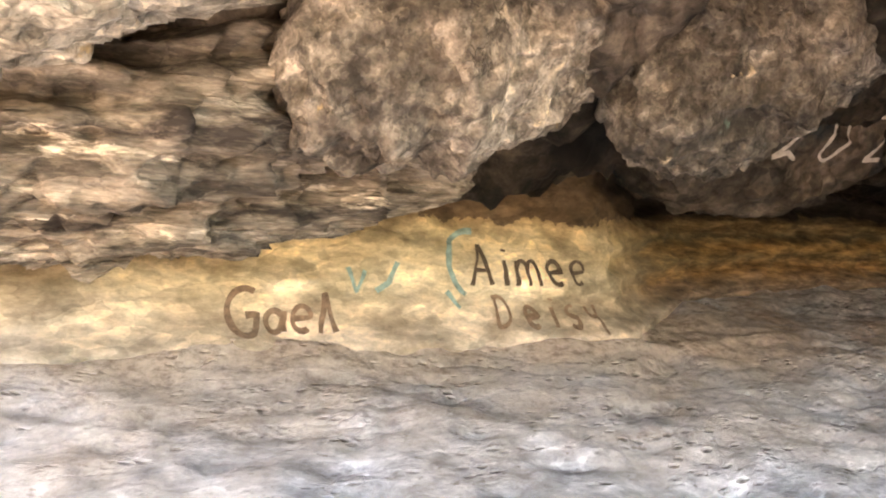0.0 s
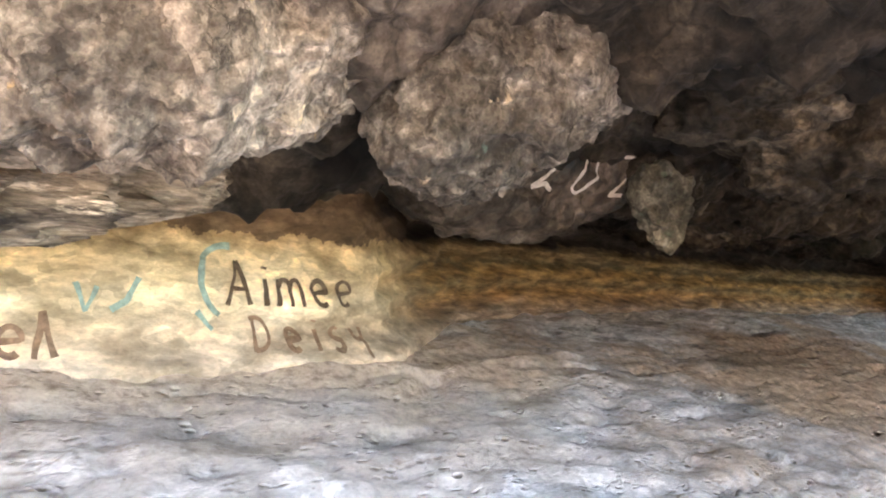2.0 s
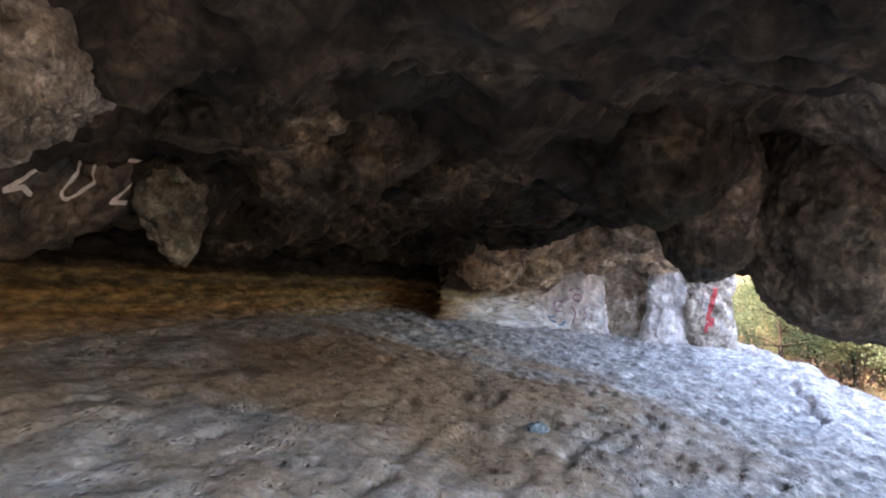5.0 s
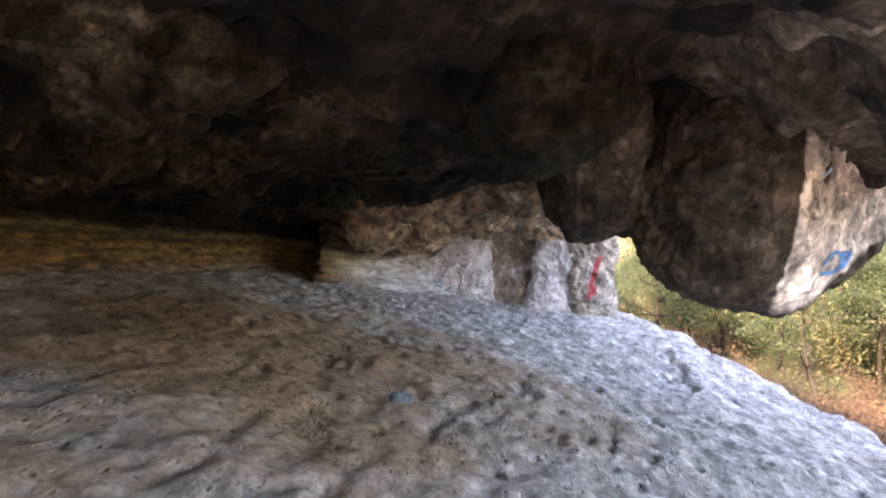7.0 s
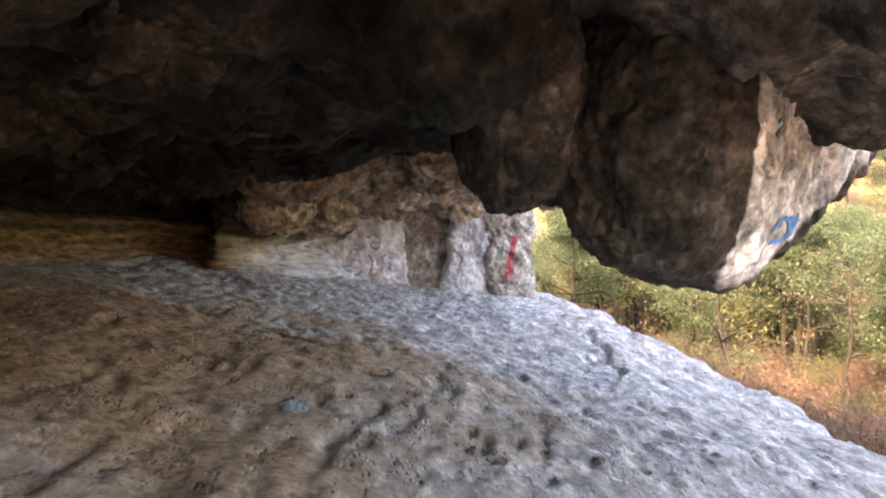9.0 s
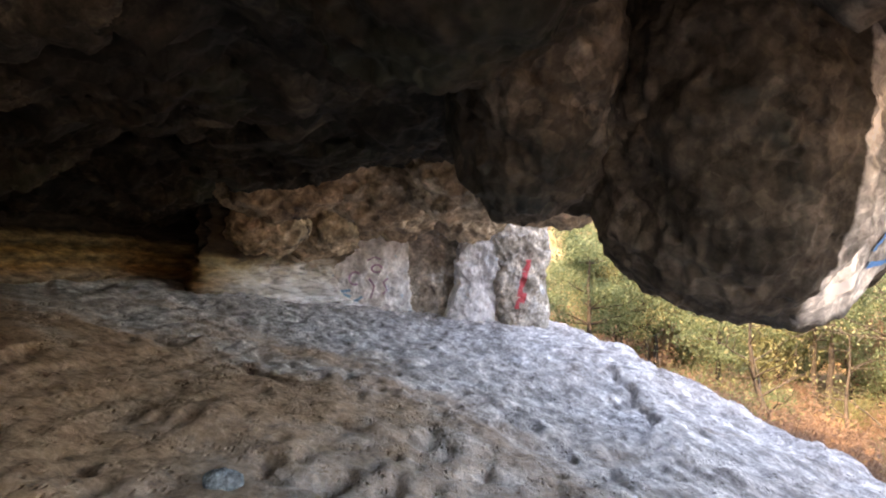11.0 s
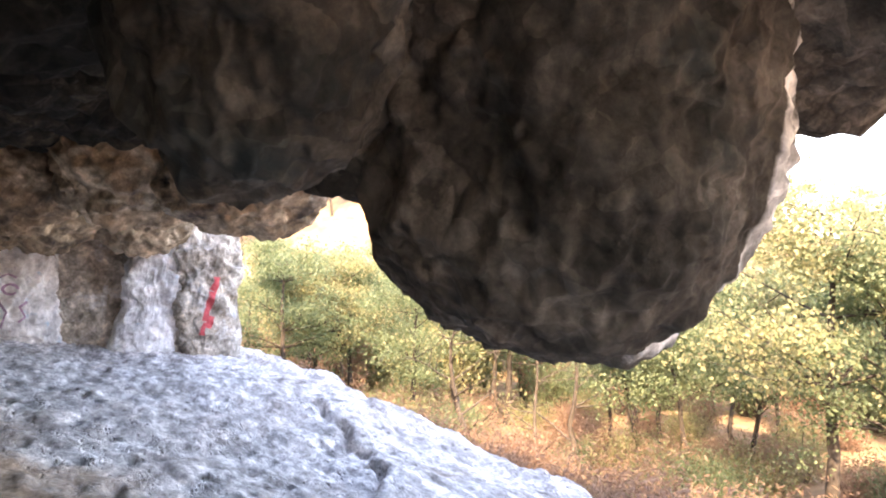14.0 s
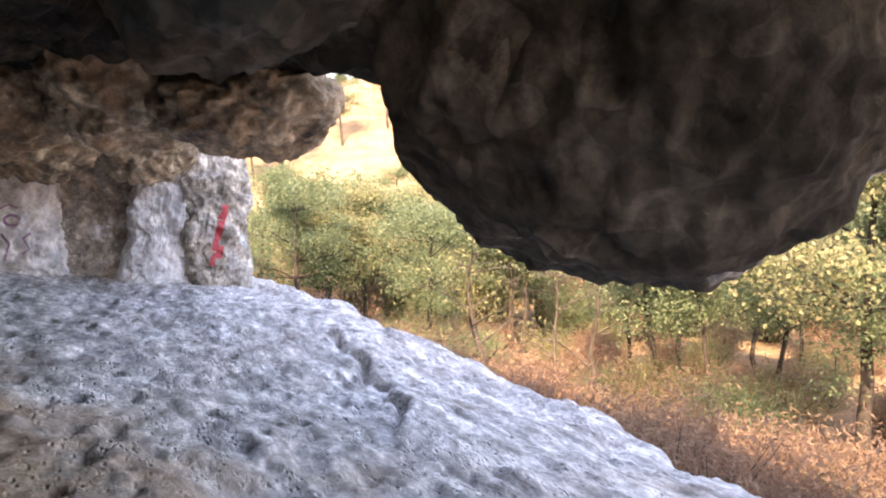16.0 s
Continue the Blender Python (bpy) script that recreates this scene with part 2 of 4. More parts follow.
def wall_material():
    """Soft ochre bedding: level bands that follow the height above the floor. Recess shade is painted into their dark
    tops.
    """
    m = rock_material("ochre_bedded_rock", (0.6, 0.49, 0.32), (0.73, 0.62, 0.43), (0.83, 0.75, 0.57), 4, 0.06, (0.8, 0.8, 1.7), speck=0.3, contrast=0.55, joints=0.25)
    nt, links = m.node_tree.nodes, m.node_tree.links
    bsdf = nt["Principled BSDF"]
    base = bsdf.inputs["Base Color"].links[0].from_socket
    pos = nt.new("ShaderNodeNewGeometry").outputs["Position"]
    up = nt.new("ShaderNodeAttribute")
    up.attribute_name = "bed"
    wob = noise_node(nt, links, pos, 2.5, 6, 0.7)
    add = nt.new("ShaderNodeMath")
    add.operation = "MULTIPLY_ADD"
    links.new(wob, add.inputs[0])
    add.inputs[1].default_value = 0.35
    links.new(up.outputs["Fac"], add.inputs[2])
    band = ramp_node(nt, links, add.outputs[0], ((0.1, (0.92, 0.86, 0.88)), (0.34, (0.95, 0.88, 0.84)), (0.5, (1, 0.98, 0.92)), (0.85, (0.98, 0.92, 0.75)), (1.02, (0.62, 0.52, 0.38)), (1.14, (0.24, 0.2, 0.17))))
    col = mix_node(nt, links, 1.0, base, band, "MULTIPLY")
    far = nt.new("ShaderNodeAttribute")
    far.attribute_name = "seamed"
    # far stretch: ochre and dark seams, darker than the near wall
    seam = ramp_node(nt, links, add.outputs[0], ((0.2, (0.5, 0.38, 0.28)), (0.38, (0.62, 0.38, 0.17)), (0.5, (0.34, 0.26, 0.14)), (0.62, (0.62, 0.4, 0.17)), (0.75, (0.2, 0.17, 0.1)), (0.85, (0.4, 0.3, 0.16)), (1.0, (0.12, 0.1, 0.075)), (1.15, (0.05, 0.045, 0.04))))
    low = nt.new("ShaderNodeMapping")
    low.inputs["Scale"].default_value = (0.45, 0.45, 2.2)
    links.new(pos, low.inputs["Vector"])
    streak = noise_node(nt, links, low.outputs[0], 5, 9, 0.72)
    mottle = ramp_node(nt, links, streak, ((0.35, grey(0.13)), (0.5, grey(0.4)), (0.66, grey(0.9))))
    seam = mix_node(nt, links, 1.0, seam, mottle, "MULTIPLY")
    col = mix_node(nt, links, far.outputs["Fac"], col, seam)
    pale = nt.new("ShaderNodeAttribute")
    pale.attribute_name = "pale"
    # pale foot, brown rock above, then the recess shade as near-black tones
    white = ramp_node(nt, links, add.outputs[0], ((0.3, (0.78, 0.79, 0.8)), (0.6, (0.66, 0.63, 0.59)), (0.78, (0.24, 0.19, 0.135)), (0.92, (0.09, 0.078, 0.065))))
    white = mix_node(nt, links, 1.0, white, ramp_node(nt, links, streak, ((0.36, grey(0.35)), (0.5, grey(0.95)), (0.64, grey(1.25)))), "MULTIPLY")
    col = mix_node(nt, links, pale.outputs["Fac"], col, white)
    links.new(col, bsdf.inputs["Base Color"])
    return m


def plain(name, col, var=0.5, scale=20, rough=0.9, through_light=0.0):
    m, nt, links = shader(name)
    bsdf = nt["Principled BSDF"]
    pos = nt.new("ShaderNodeNewGeometry").outputs["Position"]
    tone = ramp_node(nt, links, noise_node(nt, links, pos, scale), ((0.25, tuple(c * (1 - var) for c in col)), (0.75, tuple(min(1, c * (1 + var)) for c in col))))
    links.new(tone, bsdf.inputs["Base Color"])
    bsdf.inputs["Roughness"].default_value = rough
    bsdf.inputs["Specular IOR Level"].default_value = 0.2
    if through_light:
        tr = nt.new("ShaderNodeBsdfTranslucent")
        links.new(tone, tr.inputs["Color"])
        mx = nt.new("ShaderNodeMixShader")
        mx.inputs[0].default_value = through_light
        links.new(bsdf.outputs[0], mx.inputs[1])
        links.new(tr.outputs[0], mx.inputs[2])
        links.new(mx.outputs[0], nt["Material Output"].inputs[0])
    return m


def leaf_material(name, tones, spread=0.55):
    """Leaves whose tone differs from leaf to leaf, and which let light through."""
    m, nt, links = shader(name)
    bsdf = nt["Principled BSDF"]
    rnd = nt.new("ShaderNodeNewGeometry").outputs["Random Per Island"]
    tone = ramp_node(nt, links, rnd, [(i / (len(tones) - 1), c) for i, c in enumerate(tones)])
    links.new(tone, bsdf.inputs["Base Color"])
    bsdf.inputs["Roughness"].default_value = 0.85
    bsdf.inputs["Specular IOR Level"].default_value = 0.15
    tr = nt.new("ShaderNodeBsdfTranslucent")
    links.new(tone, tr.inputs["Color"])
    mx = nt.new("ShaderNodeMixShader")
    mx.inputs[0].default_value = spread
    links.new(bsdf.outputs[0], mx.inputs[1])
    links.new(tr.outputs[0], mx.inputs[2])
    links.new(mx.outputs[0], nt["Material Output"].inputs[0])
    return m


FLOOR, WALL = floor_material(), wall_material()
BARK = plain("dark_bark", (0.05, 0.04, 0.032), 0.6, 9)
TWIG = plain("grey_twig_bark", (0.07, 0.056, 0.045), 0.5, 9)
LEAF_GREEN = leaf_material("olive_leaves", ((0.10, 0.135, 0.075), (0.155, 0.195, 0.105), (0.23, 0.265, 0.155)))
LEAF_YELLOW = leaf_material("yellowing_leaves", ((0.16, 0.18, 0.09), (0.25, 0.25, 0.13), (0.38, 0.34, 0.19)))
LEAF_DRY = leaf_material("dry_brush", ((0.2, 0.125, 0.09), (0.28, 0.18, 0.13), (0.36, 0.25, 0.18)))
GROUND = plain("dry_grass_ground", (0.22, 0.145, 0.085), 0.45, 0.7)
CHARCOAL = plain("charcoal_strokes", (0.12, 0.09, 0.06), 0.6, 25)
RUST = plain("brown_strokes", (0.25, 0.165, 0.105), 0.5, 25)
CHALK = plain("chalk_strokes", (0.5, 0.48, 0.44), 0.35, 25)
TEAL = plain("teal_spray", (0.27, 0.38, 0.32), 0.5, 18)
RED = plain("red_spray", (0.56, 0.1, 0.11), 0.35, 12)
BLUE = plain("blue_spray", (0.08, 0.25, 0.55), 0.5, 9)
PURPLE = plain("purple_spray", (0.45, 0.3, 0.42), 0.5, 9)
SKYBLUE = plain("pale_blue_spray", (0.25, 0.45, 0.6), 0.5, 9)


# ---- mesh helpers ----
def mesh_object(name, verts, faces, material, parent=None, attributes=(), flat=False):
    me = bpy.data.meshes.new(name)
    me.from_pydata(np.asarray(verts, float).tolist(), [], np.asarray(faces).tolist() if isinstance(faces, np.ndarray) else faces)
    me.materials.append(material)
    if not flat:
        me.polygons.foreach_set("use_smooth", [True] * len(me.polygons))
    for key, values in attributes:
        me.attributes.new(key, "FLOAT", "POINT").data.foreach_set("value", np.asarray(values, np.float32))
    me.update()
    ob = new(name, me)
    if parent:
        ob.parent = parent
    return ob


def grid_faces(nu, nv, flip=False):
    i = np.arange((nu - 1) * nv).reshape(nu - 1, nv)[:, :-1].ravel()
    f = np.stack([i, i + nv, i + nv + 1, i + 1], 1)
    return f[:, ::-1] if flip else f


# ---- the cave floor ----
def floor_edge(y):
    return np.interp(y, (-8, 4, 10, 13, 15, 17, 20, 23, 30), (5.2, 5.3, 5.45, 5.8, 5.4, 4.75, 4.05, 3.3, 3.0)) + 0.12 * np.sin(y * 2.1) + 0.08 * np.sin(y * 5.3 + 1)


def floor_level(x, y):
    x, y = np.asarray(x, float), np.asarray(y, float)
    slope = np.where(x < 0, -0.2, -0.2 + 0.15 * smooth(12, 22, y))
    return -0.17 + slope * x + 0.03 * np.maximum(y - 14, 0)


def make_floor():
    xs, ys = np.arange(-7.4, 7.6, 0.055), np.concatenate([np.arange(-6, 17, 0.06), np.arange(17, 27, 0.1)])
    X, Y = [a.ravel() for a in np.meshgrid(xs, ys, indexing="ij")]
    Z = floor_level(X, Y)
    p = np.stack([X, Y * 0.75, Z], 1)
    over = np.maximum(X - floor_edge(Y), 0)
    Z = Z + 0.07 * fbm(p, 1.6, 3, 1) + 0.034 * fbm(p, 0.5, 4, 2, 0.55) + 0.014 * fbm(p * (1.4, 0.7, 1), 0.16, 3, 4, 0.6, True)
    Z = Z - 0.045 * pits(p * (1.7, 0.7, 1), 0.3, 7, 0.5) - 0.06 * pits(p * (1.5, 0.7, 1), 0.15, 9, 0.46)
    Z = Z + 0.025 * np.abs(fbm(p * (1.5, 0.6, 1), 0.3, 3, 14, 0.55))
    Z = Z - 0.025 * smooth(0.5, 0.62, vnoise(p * (1.0, 0.55, 1) @ TWIST.T / 0.13, 19)) * smooth(-0.1, 0.5, vnoise(p / 1.3, 20))
    # the long crack that runs along the outer side
    line = np.interp(Y, (11.4, 12.1, 12.9, 14.9, 16.5, 17.4), (2.62, 2.9, 3.16, 3.38, 3.42, 3.35)) + 0.05 * np.sin(Y * 4.7) + 0.05 * fbm(np.stack([Y * 0, Y, Y * 0], 1), 0.35, 3, 77)
    Z = Z - 0.14 * np.exp(-((X - line) / 0.05) ** 2) * smooth(11.6, 12.6, Y) * (1 - smooth(16.2, 16.8, Y)) * smooth(-0.9, -0.4, np.sin(Y * 3.1 + 0.6))
    Z = Z - 0.12 * np.exp(-(((X + 1.5) + 0.9 * (Y - 11.1)) / 0.13) ** 2 - ((X + 1.5) / 0.35) ** 2)
    near_wall = np.exp(-np.maximum(X + 4.25, 0) / 0.8) * (1 - smooth(3, 5, Y))
    Z = Z + 0.01 * near_wall
    Z = Z + 0.1 * smooth(0.02, 0.09, X - line) * np.exp(-np.maximum(X - line, 0) / 0.9) * smooth(11, 12.4, Y) * (1 - smooth(16.6, 17.6, Y))
    step = np.interp(Y, (8.4, 10.9, 12.1, 13.4), (2.15, 1.5, 1.15, 0.7)) + 0.05 * np.sin(Y * 6)
    Z = Z + 0.04 * smooth(-0.03, 0.06, X - step) * np.exp(-np.maximum(X - step, 0) / 0.8) * smooth(8.4, 9.2, Y) * (1 - smooth(12.6, 13.4, Y))
    Z = Z + 0.06 * np.exp(-((X - floor_edge(Y) + 0.35) / 0.25) ** 2) * (0.5 + fbm(p, 0.7, 2, 12)) - over * 0.9 - over ** 2 * 1.6
    q = np.stack([X, Y, Z * 0], 1)
    patch = np.exp(-(((X + 2.6) / 3.2) ** 2 + ((Y - 9.2) / 5.0) ** 2)) * 1.5 + 0.45 * fbm(q, 1.1, 4, 31)
    earth = smooth(0.1, 1.25, patch) * 0.92
    ob = mesh_object("floor", np.stack([X, Y, Z], 1), grid_faces(len(xs), len(ys)), FLOOR, None, (("earth", earth), ("sand", np.clip(1.3 * near_wall ** 0.5 + 0.25 * fbm(q, 0.5, 3, 33) - 0.2, 0, 1))))
    return tagged(ob, "pale grey pitted rock floor sloping to an open edge", "floor", kind="structure")


floor = make_floor()

# ---- the back wall ----
BASE_LINE = [Vector((*xy, 0)) for xy in ((-4.5, -6.5), (-4.6, -3), (-4.62, 0), (-4.68, 1.5), (-4.72, 2.7), (-5.2, 3.5), (-5.85, 4.8), (-6.2, 7), (-6.35, 10),
                                         (-6.4, 14), (-6.3, 16.4), (-6.0, 18.2), (-5.2, 18.8), (-4.75, 18.0), (-4.5, 17.7), (-4.15, 18.5), (-3.4, 20), (-2.5, 21.6), (-1.4, 22.6), (0.2, 23.1), (2.4, 23.2))]


def along(points, count):
    """Evenly spaced places on a smooth line through the points."""
    pts = np.array([p[:] for p in points])
    ext = np.vstack([2 * pts[0] - pts[1], pts, 2 * pts[-1] - pts[-2]])
    out = []
    for i in range(len(pts) - 1):
        a, b, c, d = ext[i:i + 4]
        for u in np.linspace(0, 1, 24, endpoint=False):
            out.append(0.5 * (2 * b + (c - a) * u + (2 * a - 5 * b + 4 * c - d) * u * u + (3 * b - a - 3 * c + d) * u ** 3))
    out = np.array(out + [pts[-1]])
    s = np.r_[0, np.cumsum(np.linalg.norm(np.diff(out, axis=0), axis=1))]
    even = np.linspace(0, s[-1], count)
    return np.stack([np.interp(even, s, out[:, k]) for k in range(3)], 1)


def make_wall():
    nu, nv = 900, 70
    line = along(BASE_LINE, nu)
    tan = np.gradient(line, axis=0)
    tan /= np.linalg.norm(tan, axis=1)[:, None]
    inward = np.stack([tan[:, 1], -tan[:, 0], np.zeros(nu)], 1)
    h = np.linspace(-0.25, 2.3, nv)
    H = np.tile(h, nu)
    L = np.repeat(line, nv, 0)
    N = np.repeat(inward, nv, 0)
    foot = floor_level(L[:, 0], L[:, 1])
    near = 1 - smooth(2.6, 4.2, L[:, 1])
    # pale sets in late: dark seam tones stand in for the corner notch's shade
    pale = smooth(-4.6, -3.5, L[:, 0]) * smooth(16, 17.6, L[:, 1])
    flare = 0.42 * np.exp(-np.maximum(H, 0) / 0.17) * (0.5 + 0.5 * near) + pale * 0.5 * np.exp(-np.maximum(H, 0) / 0.3) + 0.3 * pale * smooth(0.9, 1.5, H) + 0.12 * near * np.exp(-((H - 0.35) / 0.3) ** 2)
    flare = flare - 0.25 * smooth(0.5, 1.2, H) * (1 - pale) * (1 - near)
    P = L + N * flare[:, None]
    P[:, 2] = foot + H
    q = P * (0.7, 0.7, 2.0)
    d = (0.08 + 0.14 * pale) * fbm(q, 0.8, 4, 21) + 0.06 * fbm(P * (0.6, 0.6, 2.2), 0.4, 3, 22, 0.5, True) * 0.6 - 0.06 * pits(P, 0.35, 23, 0.5)
    d = d + (1 - near) * (1 - pale) * 0.06 * np.sin(H * 19 + 1.5 * fbm(P, 1.5, 2, 25))
    P = P + N * d[:, None]
    seamed = (1 - near) * (1 - pale)
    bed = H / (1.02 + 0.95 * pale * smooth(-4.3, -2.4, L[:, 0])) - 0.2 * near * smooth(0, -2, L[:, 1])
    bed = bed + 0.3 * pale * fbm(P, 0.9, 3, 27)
    ob = mesh_object("wall_back", P, grid_faces(nu, nv), WALL, None, (("bed", bed), ("seamed", seamed), ("pale", pale)))
    return tagged(ob, "ochre bedded sandstone wall with scrawled names, under a dark overhang", "rock wall", kind="structure")


wall = make_wall()


# ---- the roof ----
def roof_edge(y):
    return np.interp(y, (0.5, 3.5, 7.2, 8.6, 10, 12, 14, 15.5, 18, 23, 30), (1.2, 4.6, 4.9, 4.4, 3.9, 3.3, 3.1, 3.2, 2.2, 1.3, 1.3)) + 0.15 * np.sin(y * 1.9) + 0.08 * np.sin(y * 4.7)


def roof_level(x, y):
    wall_x = np.interp(y, (-6, 2.7, 3.6, 5, 9, 17, 20, 23), (-4.6, -4.7, -5.2, -5.9, -6.3, -6.3, -4.5, -3.5))
    rise = smooth(0.0, 3.4, x - wall_x)
    edge = np.interp(y, (-6, 0, 3, 6, 14, 22), (1.45, 1.8, 2.15, 2.4, 2.4, 2.6))
    high = np.interp(y, (-6, 4, 8, 12, 15, 22), (2.9, 2.75, 2.6, 2.85, 3.25, 3.2))
    return edge + (high - edge) * rise - 0.32 * smooth(2.4, 4.6, x) * (1 - smooth(10, 12, y)) + 0.4 * np.exp(-((x - 1.3) / 1.1) ** 2) * smooth(4.2, 5.4, y) * (1 - smooth(8, 9.5, y))


def make_roof():
    xs, ys = np.arange(-7.6, 5.9, 0.07), np.concatenate([np.arange(-3.6, 18, 0.075), np.arange(18, 27, 0.14)])
    nx, ny = len(xs), len(ys)
    X, Y = [a.ravel() for a in np.meshgrid(xs, ys, indexing="ij")]
    over = smooth(-0.5, 0.5, X - roof_edge(Y))
    X = np.minimum(X, roof_edge(Y) + 0.25)
    Z = roof_level(X, Y)
    p = np.stack([X, Y, Z], 1)
    Z = Z - 0.22 * np.abs(fbm(p, 1.5, 3, 41)) + 0.16 * fbm(p, 0.6, 4, 42, 0.55) - 0.05 * fbm(p, 0.22, 3, 43, 0.5, True) + 0.05 * pits(p, 0.3, 45)
    Z = Z + over * 1.1
    low = np.stack([X, Y, Z], 1)
    # shade of the inner roof painted as dark tones, fading towards the open edge
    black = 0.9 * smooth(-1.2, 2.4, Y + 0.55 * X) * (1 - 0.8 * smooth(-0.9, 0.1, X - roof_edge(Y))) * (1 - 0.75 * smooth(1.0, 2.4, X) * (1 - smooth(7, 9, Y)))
    # the recess between two hanging boulders is painted dark as well
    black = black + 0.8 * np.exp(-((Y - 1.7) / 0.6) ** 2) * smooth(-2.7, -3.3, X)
    top = low.copy()
    top[:, 2] = np.maximum(Z + 0.25, 3.6 + 1.6 * smooth(5.5, 0, X) + 0.5 * fbm(p, 3, 3, 46))
    f = grid_faces(nx, ny, True)
    idx = np.arange(nx * ny).reshape(nx, ny)
    rim = np.concatenate([idx[:, 0], idx[-1, 1:], idx[::-1, -1][1:], idx[0, ::-1][1:]])
    side = np.stack([rim[:-1], rim[1:], rim[1:] + nx * ny, rim[:-1] + nx * ny], 1)
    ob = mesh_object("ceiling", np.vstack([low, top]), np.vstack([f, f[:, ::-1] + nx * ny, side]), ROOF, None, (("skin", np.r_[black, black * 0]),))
    return tagged(ob, "low rock roof of the cave, inner shade painted dark", "ceiling", kind="structure")


ceiling = make_roof()


def make_closure():
    """Plain rock that shuts the cave behind and at its far end."""
    for name, ax, lo, hi, at in (("wall_north", 0, -7, 3.4, 24.2),):
        u, v = np.arange(lo, hi, 0.16), np.arange(-2.2, 4.4, 0.16)
        U, V = [a.ravel() for a in np.meshgrid(u, v, indexing="ij")]
        p = np.stack([U, U * 0 + at, V], 1)
        p[:, 1] += 0.35 * fbm(p, 1.6, 4, 51)
        back = p.copy()
        back[:, 1] += -0.8 if at < 0 else 0.8
        f = grid_faces(len(u), len(v))
        ob = mesh_object(name, np.vstack([p, back]), np.vstack([f, f[:, ::-1] + len(p)]), ROCK)
        tagged(ob, "rough brown rock closing the cave", "rock wall", kind="structure")


make_closure()


# ---- hanging rocks ----
def ball_grid(n):
    a = np.tan(np.linspace(-1, 1, n) * math.pi / 4)
    U, V = [g.ravel() for g in np.meshgrid(a, a, indexing="ij")]
    one, verts, faces = np.ones_like(U), [], []
    for k, side in enumerate(((one, U, V), (-one, V, U), (V, one, U), (U, -one, V), (U, V, one), (V, U, -one))):
        verts.append(np.stack(side, 1))
        faces.append(grid_faces(n, n) + k * n * n)
    v = np.vstack(verts)
    v /= np.linalg.norm(v, axis=1)[:, None]
    key = np.round(v * 1e5).astype(np.int64)
    _, first, back = np.unique(key, axis=0, return_index=True, return_inverse=True)
    return v[first], back.ravel()[np.vstack(faces)]


BALLS = {n: ball_grid(n) for n in (20, 48, 84)}


def rock(name, centre, size, material, label, turn=(0, 0, 0), seed=0, power=2.4, rough=0.12, pock=0.05, taper=0.0, n=48, category="rock", group="", front=False, strata=0.0, flare=0.0, skin=None):
    """A rock: a squared ellipsoid, tapered towards its foot, lumpy at three scales and pocked."""
    v, f = BALLS[n]
    r = (np.abs(v) ** power).sum(1) ** (-1 / power)
    p = v * r[:, None]
    if taper:
        p[:, :2] *= (1 + taper * p[:, 2:3] * (0.5 if taper > 0 else 1)).clip(0.12)
    p[:, :2] *= 1 + flare * np.exp(-(p[:, 2:3] + 0.75).clip(0) / 0.22)
    p = p * size @ np.array(Euler([radians(a) for a in turn]).to_matrix()).T + centre
    out = (p - centre) / np.linalg.norm(p - centre, axis=1)[:, None]
    m = min(1.0, float(np.mean(size)))
    d = rough * m * (1.3 * fbm(p, 1.1 * m, 3, seed) + 0.5 * fbm(p, 0.36, 4, seed + 3, 0.6, True)) - pock * m * pits(p, 0.2 * m + 0.03, seed + 5, 0.3) - 0.5 * pock * pits(p, 0.11, seed + 6, 0.3) + 0.02 * m * fbm(p, 0.09, 2, seed + 8)
    if strata:
        d = d + strata * np.sin((p[:, 2] - 0.16 * p[:, 1]) * 34 + 2.2 * fbm(p, 0.7, 3, seed + 9)) * (0.5 + 0.5 * fbm(p, 0.4, 2, seed + 10))
    p = p + out * d[:, None]
    ob = mesh_object(name, p, f, material)
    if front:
        # the outer face takes the paler skin tones
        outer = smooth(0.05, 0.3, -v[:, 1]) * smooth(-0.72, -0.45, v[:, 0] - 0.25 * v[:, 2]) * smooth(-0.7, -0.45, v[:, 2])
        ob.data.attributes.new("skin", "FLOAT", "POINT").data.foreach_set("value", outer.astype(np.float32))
    if skin:
        ob.data.attributes.new("skin", "FLOAT", "POINT").data.foreach_set("value", skin(p).astype(np.float32))
    return tagged(ob, label, category, group)


G = "rocks hanging from the cave roof"
rock("hanging_boulder", (-2.95, 0.72, 2.86), (0.85, 0.9, 1.27), ROCK, "huge bulging grey-brown boulder hanging over the ochre wall", (-34, -12, 10), 101, 2.3, 0.12, 0.07, 0.8, 84, group=G)
rock("hanging_ledge", (-3.35, -0.95, 2.0), (0.8, 1.7, 0.42), LEDGE, "long layered rock ledge with pale worn edges", (12, 14, 5), 111, 2.6, 0.18, 0.07, 0, 84, "ledge", G, strata=0.1)
rock("hanging_ledge", (-4.05, -0.7, 1.66), (0.75, 1.9, 0.3), LEDGE, "dark undercut rock ledge above the ochre wall", (7, 8, 4), 117, 2.4, 0.2, 0.05, 0, 84, "ledge", G, strata=0.06)
rock("hanging_boulder", (-2.3, -1.45, 2.36), (0.95, 1.5, 0.5), CREAM, "pale yellowish boulder beside the layered ledge", (12, 12, 0), 121, 2.2, 0.14, 0.05, 0, 84, group=G)
rock("hanging_boulder", (-2.95, 2.74, 3.2), (0.72, 0.82, 1.68), GREY, "grey boulder with a tan scar and green stains on its tip", (-34, -8, 0), 131, 2.4, 0.13, 0.08, 0.3, 84, group=G)
